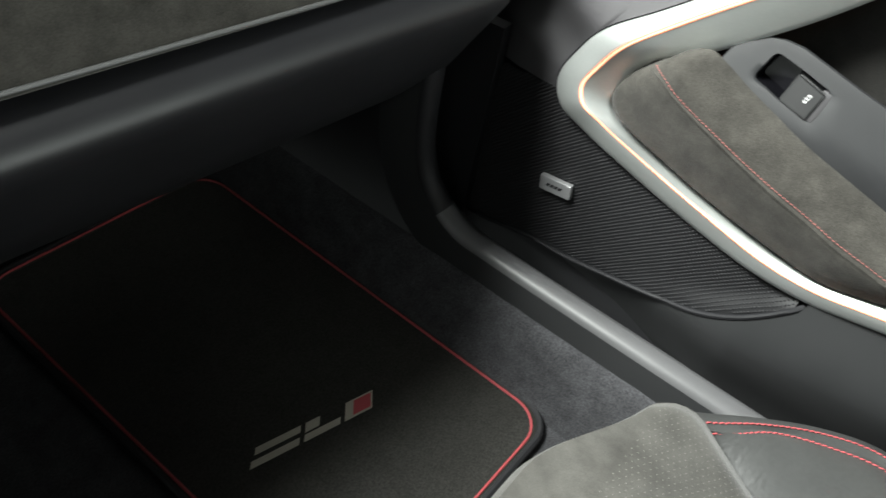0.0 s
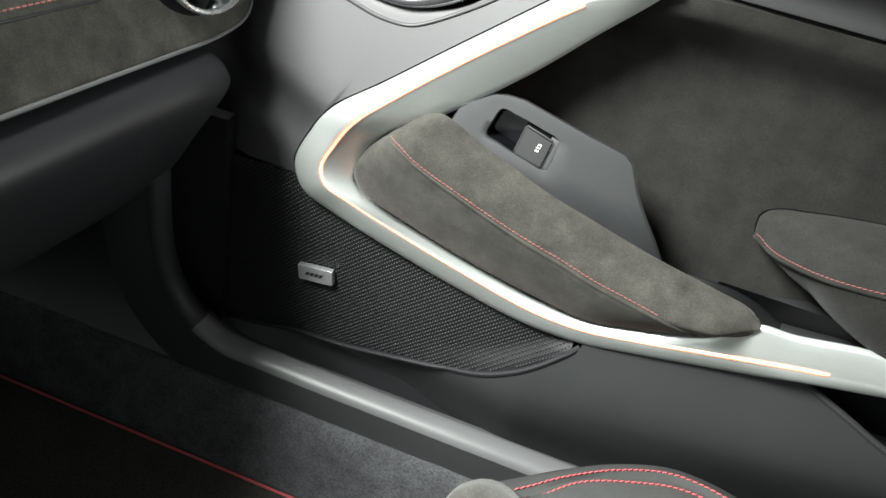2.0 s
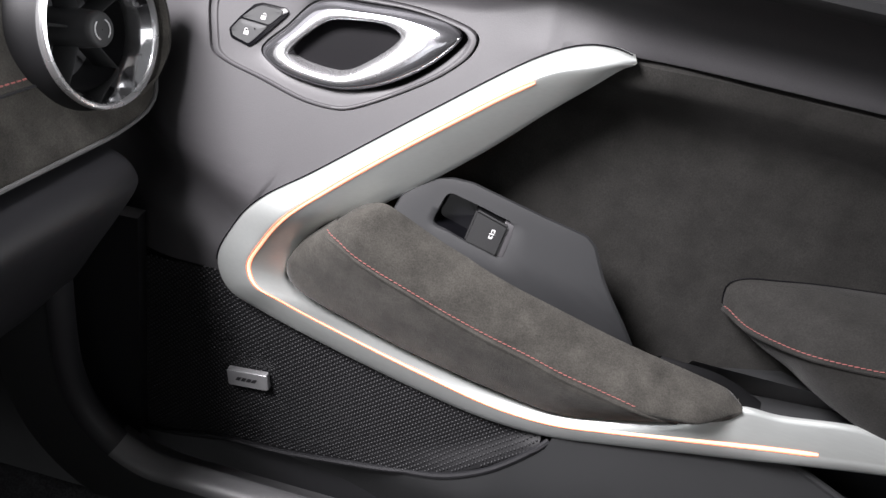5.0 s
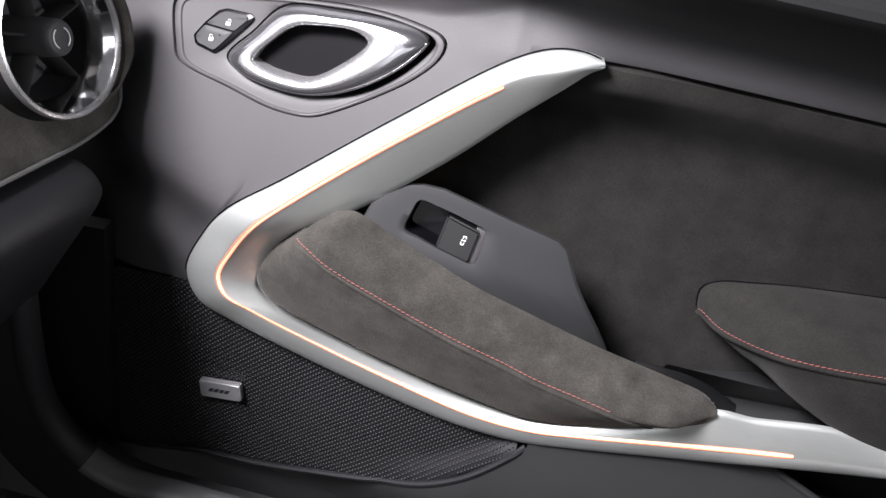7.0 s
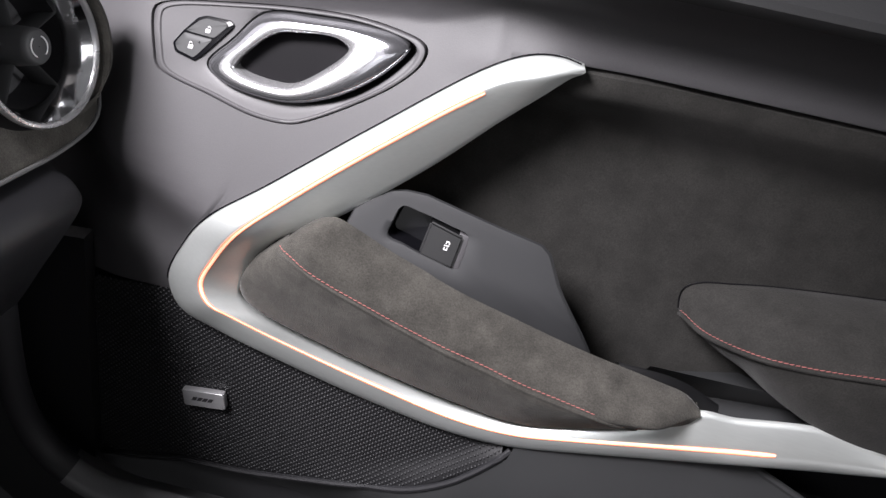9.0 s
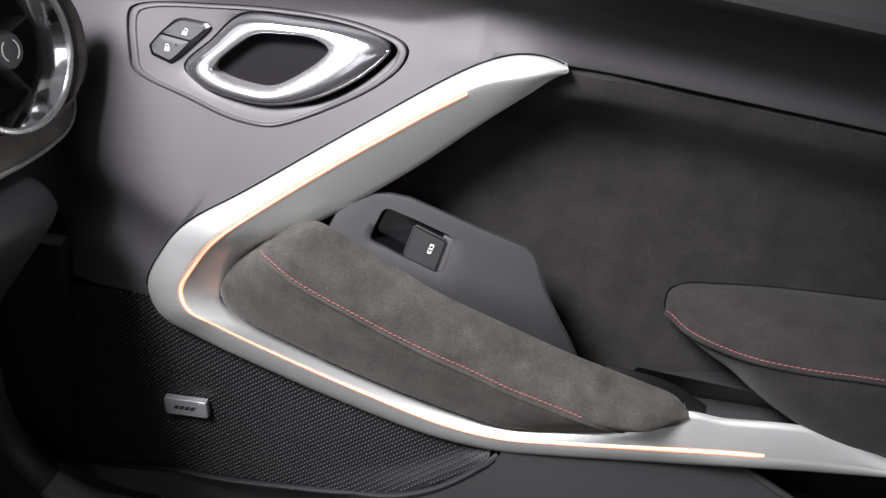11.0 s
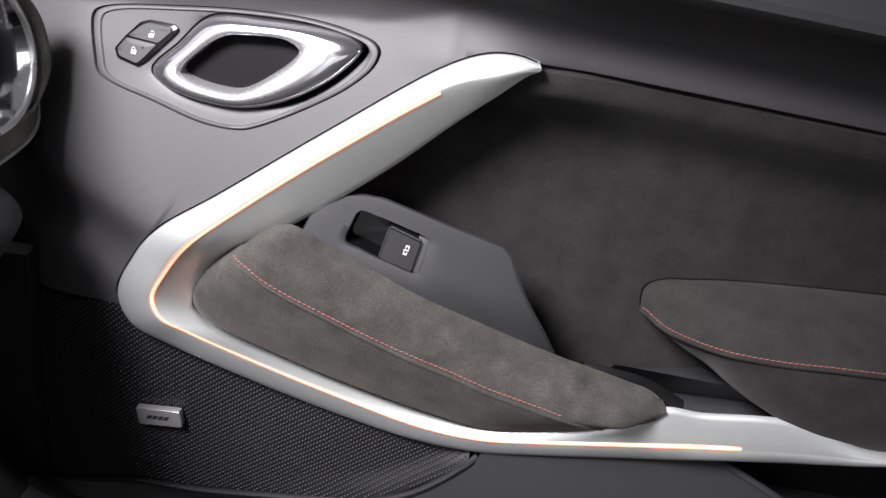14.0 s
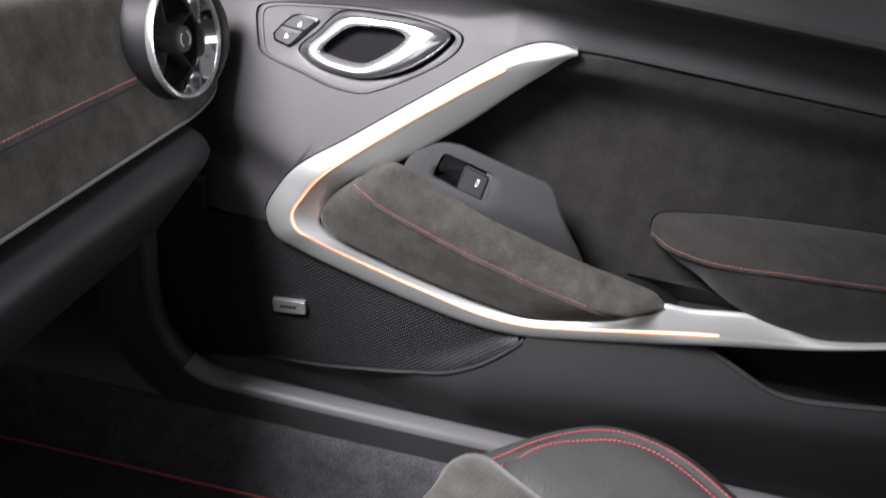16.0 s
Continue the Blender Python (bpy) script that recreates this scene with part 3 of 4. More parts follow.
rows2 = [lift(shrink(well, WC, 0.99), plate_y, 0.0035), lift(shrink(well, WC, 0.97), plate_y, 0.012), lift(shrink(well, WC, 0.9), plate_y, 0.020), lift(shrink(well, WC, 0.02), plate_y, 0.021)]
plate = part("switch_plate", skin(rows, closed=True, caps=False), M_PLATE, door, "dark grey plastic plate of the window switch")
part("switch_well", skin(rows2, closed=True), M_GLOSS, plate, "black sunk well of the switch")
q = rounded([(0.2480, 0.2325), (0.2530, 0.2610), (0.2615, 0.2595), (0.2610, 0.2465), (0.2580, 0.2325)], 0.0012)
part("switch_bezel", skin([lift(q, plate_y, 0.012), lift(q, plate_y, 0.0002), lift(shrink(q, (0.252, 0.246), 0.94), plate_y, -0.0002)], closed=True, caps=True), M_PANEL, plate, "light grey edge of the switch")
# rocker button: its free end stands proud, the other dips into the well
BT = [(0.2210, 0.2380), (0.2260, 0.2655), (0.2570, 0.2590), (0.2525, 0.2330)]
bm = bmesh.new()
lo_ = [bm.verts.new((x, plate_y(x, z) + 0.020, z)) for x, z in BT]
hi_ = [bm.verts.new((x, plate_y(x, z) - (0.001 if i < 2 else 0.0035), z)) for i, (x, z) in enumerate(BT)]
bm.faces.new(lo_)
bm.faces.new(hi_[::-1])
for i in range(4):
    bm.faces.new((lo_[i], lo_[(i + 1) % 4], hi_[(i + 1) % 4], hi_[i]))
bmesh.ops.bevel(bm, geom=bm.edges[:], offset=0.0018, segments=3, affect="EDGES")
button = part("window_switch", bm, M_SWITCH, door, "black window switch with a white mark")


def switch_y(x, z):
    return plate_y(x, z) - 0.0010 - 0.0025 * min(max((x - 0.2235) / 0.031, 0), 1)


for cx, cz, w, h in ((0.2414, 0.2533, 0.0030, 0.0006), (0.2402, 0.2523, 0.0006, 0.0019), (0.2428, 0.2523, 0.0006, 0.0019), (0.2408, 0.2500, 0.0044, 0.0005), (0.2402, 0.2467, 0.0030, 0.0006), (0.2389, 0.2477, 0.0006, 0.0019), (0.2415, 0.2477, 0.0006, 0.0019)):
    cx += 0.0032
    q = [(cx - w / 2 + 0.15 * (-h / 2), cz - h / 2), (cx + w / 2 - 0.15 * h / 2, cz - h / 2), (cx + w / 2 + 0.15 * h / 2, cz + h / 2), (cx - w / 2 + 0.15 * h / 2, cz + h / 2)]
    part("switch_mark", skin([lift(q, switch_y, 0.0004), lift(q, switch_y, -0.00045)], closed=True, caps=True), M_WHITE, button, smooth=False)

# ---------------------------------------------------------------- door: elbow pad and the hollow before it
P2T = [(0.4695, 0.029, 0.209), (0.4675, 0.030, 0.218), (0.467, 0.030, 0.227), (0.471, 0.029, 0.235), (0.482, 0.029, 0.241), (0.507, 0.027, 0.247), (0.536, 0.026, 0.253), (0.586, 0.023, 0.261), (0.667, 0.018, 0.272), (0.90, 0.008, 0.295)]
P2B = [(0.4695, 0.028, 0.2085), (0.479, 0.018, 0.203), (0.492, 0.006, 0.198), (0.509, -0.010, 0.194), (0.528, -0.026, 0.192), (0.548, -0.046, 0.187), (0.575, -0.064, 0.181), (0.620, -0.074, 0.170), (0.691, -0.074, 0.166), (0.90, -0.075, 0.20)]
RIDGE = [(0.4700, 0.022, 0.2100), (0.4720, 0.014, 0.2125), (0.4790, 0.003, 0.2115), (0.4855, -0.012, 0.2140), (0.500, -0.035, 0.2210), (0.524, -0.060, 0.2306), (0.561, -0.076, 0.2406), (0.603, -0.082, 0.2485), (0.640, -0.083, 0.2520), (0.88, -0.085, 0.278)]
n = 80
top, mid, bot = even(rail(P2T, 8), n), even(rail(RIDGE, 8), n), even(rail(P2B, 8), n)
rows = []
for k in range(n):
    u = k / (n - 1)
    t, m, b = top[k], mid[k], bot[k]
    full = smooth01(u / 0.30)
    row = [t + Vector((0, 0.035, -0.002)), t + Vector((0, 0.006, 0))]
    row += [t.lerp(m, v) + Vector((0, -0.004 * full, 0.009 * full)) * math.sin(math.pi * v) ** 0.7 for v in [j / 14 for j in range(15)]]
    row += [m.lerp(b, v) + Vector((0, -0.006 * full, 0)) * math.sin(math.pi * v) ** 0.8 for v in [j / 12 for j in range(1, 12)]]
    row += [b, b + Vector((0, 0.004, -0.002)), b + Vector((0, 0.04, 0.004))]
    rows.append(row)
elbow = part("elbow_pad", skin(rows), M_SUEDE_SHADED, door, "padded charcoal suede elbow rest", sharp=80)
part("edge_seam", tube([p + Vector((-0.0004, -0.0012, 0.0004)) for p in top], 0.0008, 6), M_CUP, elbow, "dark seam round the elbow rest")
line = [p + Vector((-0.0002, -0.0006, 0.0007)) for p in even(rail(RIDGE, 8), 160)]
part("stitching", stitches(line, 0.0036, 0.0009, 0.00042, 0.0003), M_PINK, elbow, "faded red stitching", kind="stuff")
part("seam", tube([p + Vector((0, -0.0001, -0.0030)) for p in line], 0.0022, 8), M_SUEDE_SHADED, elbow, "padded fold under the stitching")
# pull hollow: a black tray sunk between pad, elbow rest and inset
rows = []
for z, y in ((0.142, 0.026), (0.130, 0.0245), (0.120, 0.018), (0.114, 0.006), (0.111, -0.015), (0.113, -0.05)):
    rows.append([Vector((x, y, z + 0.25 * (x - 0.50))) for x in [0.36 + 0.36 * j / 20 for j in range(21)]])
part("pull_hollow", skin(rows), M_LOWER, door, "black plastic hollow behind the pull")
lid_u = rail([(0.418, -0.036, 0.176), (0.446, -0.038, 0.1765), (0.466, -0.039, 0.1755), (0.487, -0.040, 0.1705), (0.514, -0.042, 0.159)], 4)
lid_l = rail([(0.418, -0.042, 0.164), (0.448, -0.045, 0.163), (0.468, -0.046, 0.160), (0.491, -0.047, 0.154), (0.514, -0.049, 0.148)], 4)
rows = [[p + Vector((0, 0.016, -0.012)) for p in lid_u], [p + Vector((0, 0.001, 0.0004)) for p in lid_u], lid_u, [p.lerp(q, 0.15) + Vector((0, -0.001, 0)) for p, q in zip(lid_u, lid_l)], lid_l, [q + Vector((0, 0.01, -0.004)) for q in lid_l]]
part("hollow_lid", skin(rows), M_SWITCH, door, "small dark grey plastic lid")

# ---------------------------------------------------------------- door: loudspeaker grille and badge
GB = [(-0.13, -0.140), (-0.077, -0.130), (0.006, -0.108), (0.071, -0.095), (0.139, -0.075), (0.203, -0.054), (0.250, -0.032), (0.287, -0.005), (0.318, 0.024), (0.338, 0.046)]
gb = even(rail([(x, 0, z) for x, z in GB], 8), 60)
under = [(p.x, p.z) for p in o_r[8 * PER:15 * PER]]


def along(line, x):
    """Height of a line of points, which runs to the rear, at x."""
    for p, q in zip(line, line[1:]):
        if p.x <= x <= q.x:
            return p.z + (q.z - p.z) * (x - p.x) / max(q.x - p.x, 1e-9)
    return line[0].z if x < line[0].x else line[-1].z


def grille_top(x):
    if x < -0.008:
        return 0.115 + 0.1 * (x + 0.016)
    best = min(under, key=lambda p: abs(p[0] - x) + (0 if p[1] < 0.115 else 1))
    return best[1] + 0.010


def sheet_y(x, z):
    """The grille comes forward to its rim at the rear end."""
    return grille_y(x, z) - 0.011 * smooth01((x - 0.14) / 0.14) * (1 - smooth01((z - along(gb, x)) / 0.035)) * smooth01((grille_top(x) - z) / 0.03)


rows = []
for p in gb:
    zt = max(grille_top(p.x), p.z + 0.003)
    rows.append([Vector((p.x, sheet_y(p.x, z) + 0.0025, z)) for z in [p.z + (zt - p.z) * j / 14 for j in range(15)]])
grille = part("speaker_grille", skin(rows), M_MESH, door, "black loudspeaker grille with rows of fine studs")
# rows of small raised studs, set off by half a step from row to row
verts, faces = [], []
P = 0.0030
for row_ in range(0, 100):
    for col_ in range(0, 84):
        x, z = -0.13 + (2 * col_ + row_ % 2) * P, -0.15 + row_ * P
        if not -0.128 < x < 0.336 or z < along(gb, x) + 0.002 or z > grille_top(x) + 0.001:
            continue
        y, k = sheet_y(x, z), len(verts)
        for f, d in ((0.0016, 0.0027), (0.0012, 0.0018), (0.0006, 0.0014)):
            verts += [(x + f * math.cos(math.pi * e / 3), y + d, z + f * math.sin(math.pi * e / 3)) for e in range(6)]
        for e in range(6):
            n_ = (e + 1) % 6
            faces += [(k + e, k + n_, k + 6 + n_, k + 6 + e), (k + 6 + e, k + 6 + n_, k + 12 + n_, k + 12 + e)]
        faces.append(tuple(range(k + 12, k + 18)))
part("grille_studs", (verts, [], faces), M_STUD, grille, "black plastic studs of the grille", kind="stuff", sharp=60)

badge_y = lambda x, z: grille_y(x, z) - 0.0036
corner = [(0.0000, -0.0015), (0.0480, 0.0100), (0.0515, -0.0095), (0.0035, -0.0215)]
q = []
for i in range(4):
    a_, b_, c_ = Vector(corner[i - 1]), Vector(corner[i]), Vector(corner[(i + 1) % 4])
    for t in (0.0, 0.5, 1.0):
        d1 = b_ + (a_ - b_).normalized() * 0.0022
        d2 = b_ + (c_ - b_).normalized() * 0.0022
        m_ = d1.lerp(d2, 0.5).lerp(b_, 0.5)
        q.append(tuple(d1 if t == 0 else m_ if t == 0.5 else d2))
badge = part("badge", pad_plate(q, badge_y, 0.0035, 0.0012), M_BADGE, grille, "brushed aluminium maker's badge")
for x0, w in ((0.0125, 0.0050), (0.0186, 0.0050), (0.0247, 0.0050), (0.0308, 0.0050)):
    z0 = -0.0082 + 0.24 * (x0 - 0.0125) * 0.98
    q = [(x0 - 0.0008, z0 - 0.0030), (x0 + w - 0.0008, z0 - 0.0018), (x0 + w + 0.0018, z0 + 0.0036), (x0 + 0.0018, z0 + 0.0024)]
    part("badge_mark", skin([lift(q, badge_y, -0.003), lift(q, badge_y, -0.0038)], closed=True, caps=True), M_BLACK, badge, smooth=False)

# ---------------------------------------------------------------- door: lower panel with the map pocket
POCKET = [(0.530, 0.1235), (0.599, 0.098), (0.650, 0.080), (0.685, 0.079), (0.782, 0.098), (1.0, 0.14)]
pk = rail([(x, 0, z) for x, z in POCKET], 10)


def crease(x):
    return -0.052 + 0.20 * (x - 0.255)


def lower_y(x, z):
    base = -0.15 * min(x, 0.3) - 0.06 * max(x - 0.3, 0) if x > 0 else -0.06 * x
    k = z - crease(x)
    bulge = 0.020 * smooth01((x - 0.12) / 0.2)
    soft = 0.5 * (math.sqrt(k * k + 0.0009) - k)
    return base + 0.004 - bulge * (1 - smooth01(k / 0.14)) + 0.48 * (soft - 0.004)


def pocket_top(x):
    return 1.0 if x < 0.53 else along(pk, x)


rows = []
arm = [p for p in o_r if p.x > 0.3 and p.z < 0.25]
xs = [-0.35 + 1.35 * j / 220 for j in range(221)]
for x in xs:
    hi = min(pocket_top(x), along(arm, x) + 0.006)
    lo = -0.20
    if x < 0.345:
        hi = along(gb, x) + 0.001
    cr = min(crease(x), hi - 0.002)
    levels = [lo + (cr - lo) * j / 24 for j in range(24)] + [cr + (hi - cr) * j / 36 for j in range(37)]
    rows.append([Vector((x, lower_y(x, z), z)) for z in levels])
part("lower_panel", skin(rows), M_LOWER, door, "dark grey plastic lower door panel")
rim = [Vector((p.x, min(grille_y(p.x, 0) - 0.001, lower_y(p.x, p.z) + 0.001), p.z)) for p in gb] + [Vector((0.346, -0.046, 0.055))]
part("grille_rim", tube(rim, 0.0034, 8), M_KNEE, grille)
part("pocket_lip", tube([Vector((p.x, lower_y(p.x, p.z) + 0.003, p.z)) for p in pk], 0.004, 8), M_LOWER, door)
rows = [[Vector((x, y, z)) for x in (0.45, 0.6, 0.8, 1.0)] for y, z in ((-0.02, 0.17), (0.02, 0.12), (0.02, 0.03), (-0.02, 0.0))]
part("door_pocket", skin(rows), M_BLACK, door, "black map pocket in the door")
# backing that closes the door body behind all panels
bm = bmesh.new()
bmesh.ops.create_cube(bm, size=1, matrix=Matrix.Translation((0.3, 0.125, 0.045)) @ Matrix.Diagonal((1.5, 0.05, 0.89, 1)))
bmesh.ops.bevel(bm, geom=bm.edges[:], offset=0.01, segments=2, affect="EDGES")
part("door_shell", bm, M_BLACK, door)

# ---------------------------------------------------------------- dashboard
dash = thing("dashboard", (-0.35, -0.7, 0.0), "black dashboard covered in charcoal suede with red stitching", "dashboard")


def edge_x(y):
    return -0.097 + 0.106 * (y + 0.04)


ENDS = [(-1.42, 1.0), (-1.0, 1.0), (-0.6, 1.0), (-0.4, 1.0), (-0.25, 1.0)] + [(-0.15 + 0.006 * k, 1.0) for k in range(15)]
ENDS += [(-0.060, 1.0), (-0.052, 0.995), (-0.044, 0.99), (-0.035, 0.98), (-0.025, 0.972), (-0.015, 0.965), (-0.005, 0.955), (0.005, 0.94), (0.014, 0.91), (0.022, 0.87), (0.030, 0.80), (0.037, 0.70), (0.043, 0.55), (0.047, 0.38), (0.049, 0.2), (0.050, 0.02)]
VC = Vector((-0.1045, -0.047, 0.356))
AX = Vector((1.0, -0.17, 0.22)).normalized()


def slope(y, z):
    """The dashboard rises a little from the door to the middle of the car."""
    return -0.085 * (min(y, -0.03) + 0.10) * min(max(1.2 * (z - 0.25) / 0.07 - 0.2, -0.2), 1.4)


def dash_rows(profile, drop=0.0):
    rows = []
    for y, k in ENDS:
        e = edge_x(min(y, -0.03))
        row = []
        for dx, z in profile:
            p = Vector((e + dx - 0.05 * (1 - k) ** 1.5, y, 0.350 + (z - 0.350) * k + slope(y, z)))
            p += Vector((-0.8, 0, -0.25)) * drop * max(y + 0.032, 0)
            # the top falls away towards the door
            p.z -= drop * max(y + 0.095, 0) * min(max((z - 0.424) / 0.06, 0), 1)
            row.append(p)
        rows.append(row)
    return rows


def open_for_vent(bm):
    """Cut the round opening that the vent sits in."""
    def off(p):
        d = p - VC
        return (d - AX * d.dot(AX)).length
    bmesh.ops.delete(bm, geom=[f_ for f_ in bm.faces if all(off(v.co) < 0.066 for v in f_.verts)], context="FACES")
    return bm


UP = [(-0.090, 0.405), (-0.080, 0.413), (-0.072, 0.416), (-0.065, 0.415), (-0.058, 0.409), (-0.053, 0.400), (-0.046, 0.378), (-0.038, 0.35), (-0.027, 0.324)]
LOWER = [(-0.027, 0.324), (-0.022, 0.316), (-0.016, 0.300), (-0.009, 0.284), (-0.003, 0.272), (0.0, 0.265), (-0.004, 0.259), (-0.05, 0.255)]
TOP = [(-0.084, 0.400), (-0.082, 0.418), (-0.084, 0.426), (-0.090, 0.436), (-0.106, 0.462), (-0.135, 0.487), (-0.19, 0.505), (-0.30, 0.520), (-0.60, 0.525)]
upad = part("upper_pad", open_for_vent(skin(dash_rows([(p.x, p.y) for p in rail([(a, b, 0) for a, b in UP], 5)]))), M_SUEDE, dash, "dark suede upper dashboard")
part("lower_pad", open_for_vent(skin(dash_rows([(p.x, p.y) for p in rail([(a, b, 0) for a, b in LOWER], 4)]))), M_SUEDE, dash, "charcoal suede dashboard band")
part("top_pad", skin(dash_rows([(p.x, p.y) for p in rail([(a, b, 0) for a, b in TOP], 3)], 1.0)), M_TOP, dash, "grey grained dashboard top")


def band_line(drop, last):
    """A line along the seam between the two suede pads."""
    line = []
    for y in [-1.3 + (last + 1.3) * k / 40 for k in range(41)]:
        z = 0.3255 - 0.043 * (-y - 0.10) - drop
        line.append(Vector((edge_x(y) + 0.0006 + float(np.interp(z, [0.272, 0.284, 0.300, 0.316, 0.324, 0.350], [-0.003, -0.009, -0.016, -0.022, -0.027, -0.038])), y, z + slope(y, z))))
    return line


part("stitching", stitches(band_line(0.0, -0.108), 0.0042, 0.0018, 0.0008), M_PINK, upad, "faded red stitching", kind="stuff")
part("seam", tube(band_line(0.0058, -0.100), 0.0012, 6), M_KNEE, upad, "dark seam under the stitching")
line = [r[0] for r in dash_rows([(0.001, 0.264)])]
part("piping", tube(line[:-2], 0.0020, 8), M_EDGE, dash, "thin satin edge strip")
KNEE = [(-0.03, 0.257), (0.004, 0.254), (0.020, 0.246), (0.0285, 0.232), (0.026, 0.219), (0.014, 0.196), (-0.010, 0.155), (-0.05, 0.09), (-0.13, 0.01), (-0.25, -0.05)]
kp = [(p.x, p.y) for p in rail([(a, b, 0) for a, b in KNEE], 5)]
rows = []
for y, k in [(-1.42, 1), (-1.0, 1), (-0.6, 1), (-0.3, 1), (-0.12, 1), (-0.060, 1), (-0.052, 0.985), (-0.048, 0.94), (-0.047, 0.5), (-0.047, 0.05)]:
    rows.append([Vector((edge_x(y) - 0.2 + (dx + 0.2) * k, y, 0.12 + (z - 0.12) * k + slope(y, 0.2))) for dx, z in kp])
part("knee_panel", skin(rows), M_KNEE, dash, "black plastic panel under the dashboard")

# the dashboard's end wraps round the vent like a collar, which sinks away on the cabin side
frame_ = Matrix.Translation(VC) @ AX.to_track_quat("Z", "Y").to_matrix().to_4x4()
rows = []
for k in range(96):
    a_ = 2 * math.pi * k / 96
    d = Vector((math.cos(a_), math.sin(a_), 0))
    w = (frame_.to_3x3() @ d).normalized()
    left = smooth01((-w.y - 0.05 * w.z + 0.30) / 0.75)
    low = smooth01((-w.z - 0.3) / 0.7) * (1 - left)
    right = smooth01((w.y + 0.1) / 0.8)
    top_ = smooth01((w.z - 0.1) / 0.7)
    rows.append([frame_ @ (d * (r - (0.010 * low + 0.009 * top_) * (r > 0.07)) + Vector((0, 0, h - 0.055 * left - 0.006 * low + (0.013 * right if r > 0.068 else 0.0)))) for r, h in ((0.056, -0.030), (0.0635, -0.007), (0.066, -0.0045), (0.070, -0.0035), (0.075, -0.005), (0.080, -0.0095), (0.0835, -0.017), (0.085, -0.028), (0.0845, -0.06), (0.080, -0.10))])
rim = [r[7] for r in rows]
rows.append(rows[0])
part("end_collar", skin(rows), M_SUEDE, dash, "dark suede end of the dashboard round the vent")
rim = [p + (p - VC).normalized() * 0.0006 for p in rim if p.y > VC.y + 0.005 and p.z < VC.z + 0.045]
rim.sort(key=lambda p: math.atan2(p.z - VC.z, p.y - VC.y))
part("collar_piping", tube(rim, 0.0019, 8), M_EDGE, dash, "thin satin edge strip")

# round air vent at the dashboard's end
vm = Matrix.Translation(VC) @ AX.to_track_quat("Z", "Y").to_matrix().to_4x4()
vent = thing("air_vent", VC, "round air vent with a chrome ring and black blades", "air vent")


def turned(profile, sides=64):
    return skin([[vm @ Vector((r * math.cos(2 * math.pi * k / sides), r * math.sin(2 * math.pi * k / sides), h)) for k in range(sides)] for r, h in profile], closed=True)


rows = []
for r_, h in ((0.040, -0.10), (0.067, -0.062), (0.0675, -0.045), (0.0662, -0.025), (0.0643, -0.010), (0.0635, -0.003), (0.062, -0.002)):
    # the barrel flares towards the cabin where it leaves the suede
    shift = Vector((0, -0.010, -0.003)) * min(-h / 0.05, 1.0)
    rows.append([vm @ Vector((r_ * math.cos(2 * math.pi * k / 64), r_ * math.sin(2 * math.pi * k / 64), h)) + shift for k in range(64)])
part("vent_housing", skin(rows, closed=True), M_BARREL, vent, "dark satin barrel of the vent")
part("vent_ring", turned([(0.0635, -0.005), (0.0652, -0.002), (0.0652, 0.001), (0.0640, 0.0035), (0.0620, 0.0042), (0.0605, 0.003), (0.0596, 0.0)]), M_CHROME, vent, "satin chrome outer ring")
part("vent_throat", turned([(0.0596, 0.0), (0.0575, -0.004), (0.0515, -0.016), (0.0505, -0.019), (0.0500, -0.022)]), M_MIRROR, vent, "bright chrome inner ring")
part("vent_bowl", turned([(0.0505, -0.020), (0.0495, -0.040), (0.046, -0.056), (0.001, -0.060)]), M_BLACK, vent)
hub = part("vent_hub", turned([(0.0165, -0.055), (0.0162, -0.022), (0.0156, -0.016), (0.0152, -0.012), (0.0150, -0.006), (0.0143, -0.0025), (0.0132, -0.0010), (0.0118, -0.0006), (0.0005, -0.0004)], 40), M_LOWER, vent, "black turning knob")
for s in (0, math.pi):
    arc = [vm @ Vector((0.0085 * math.cos(s + t), 0.0085 * math.sin(s + t), -0.0002)) for t in [-1.0 + 2.0 * k / 12 for k in range(13)]]
    part("vent_mark", tube(arc, 0.0005, 6), M_WHITE, hub)
for k in range(5):
    an = math.radians(20 + 72 * k)
    d, s = Vector((math.cos(an), math.sin(an), 0)), Vector((-math.sin(an), math.cos(an), 0))
    rows = []
    for r in (0.0145, 0.037, 0.0505):
        rows.append([vm @ (d * r + s * a_ + Vector((0, 0, b_))) for a_, b_ in ((-0.0010, -0.022), (0.0, -0.0205), (0.0010, -0.022), (0.0010, -0.046), (-0.0010, -0.046))])
    part("vent_blade", skin(rows, closed=True, caps=True), M_LOWER, vent)
for k in range(8):
    an = 2 * math.pi * k / 8 + 0.2
    rows = []
    for w in (-0.032, 0.032):
        rows.append([vm @ Vector((r * math.cos(an + w), r * math.sin(an + w), h)) for r, h in ((0.0575, -0.005), (0.0558, -0.007), (0.0532, -0.013), (0.0535, -0.015))])
    part("ring_grip", skin(rows, closed=True, caps=True), M_CHROME, vent)

# ---------------------------------------------------------------- sill, floor, mat
SILL = [(-0.005, -0.150), (-0.032, -0.136), (-0.047, -0.116), (-0.053, -0.104), (-0.058, -0.1000), (-0.064, -0.0990), (-0.072, -0.0997), (-0.079, -0.1025), (-0.0835, -0.107), (-0.0850, -0.112)]
FACE = [(-0.0840, -0.110), (-0.0850, -0.116), (-0.087, -0.136), (-0.090, -0.17)]
WAY = rail([(1.1, 0, 0), (0.5, 0, 0), (0.0, 0, 0), (-0.06, 0, 0.004), (-0.11, 0, 0.035), (-0.14, 0, 0.09), (-0.15, 0, 0.30)], 8)


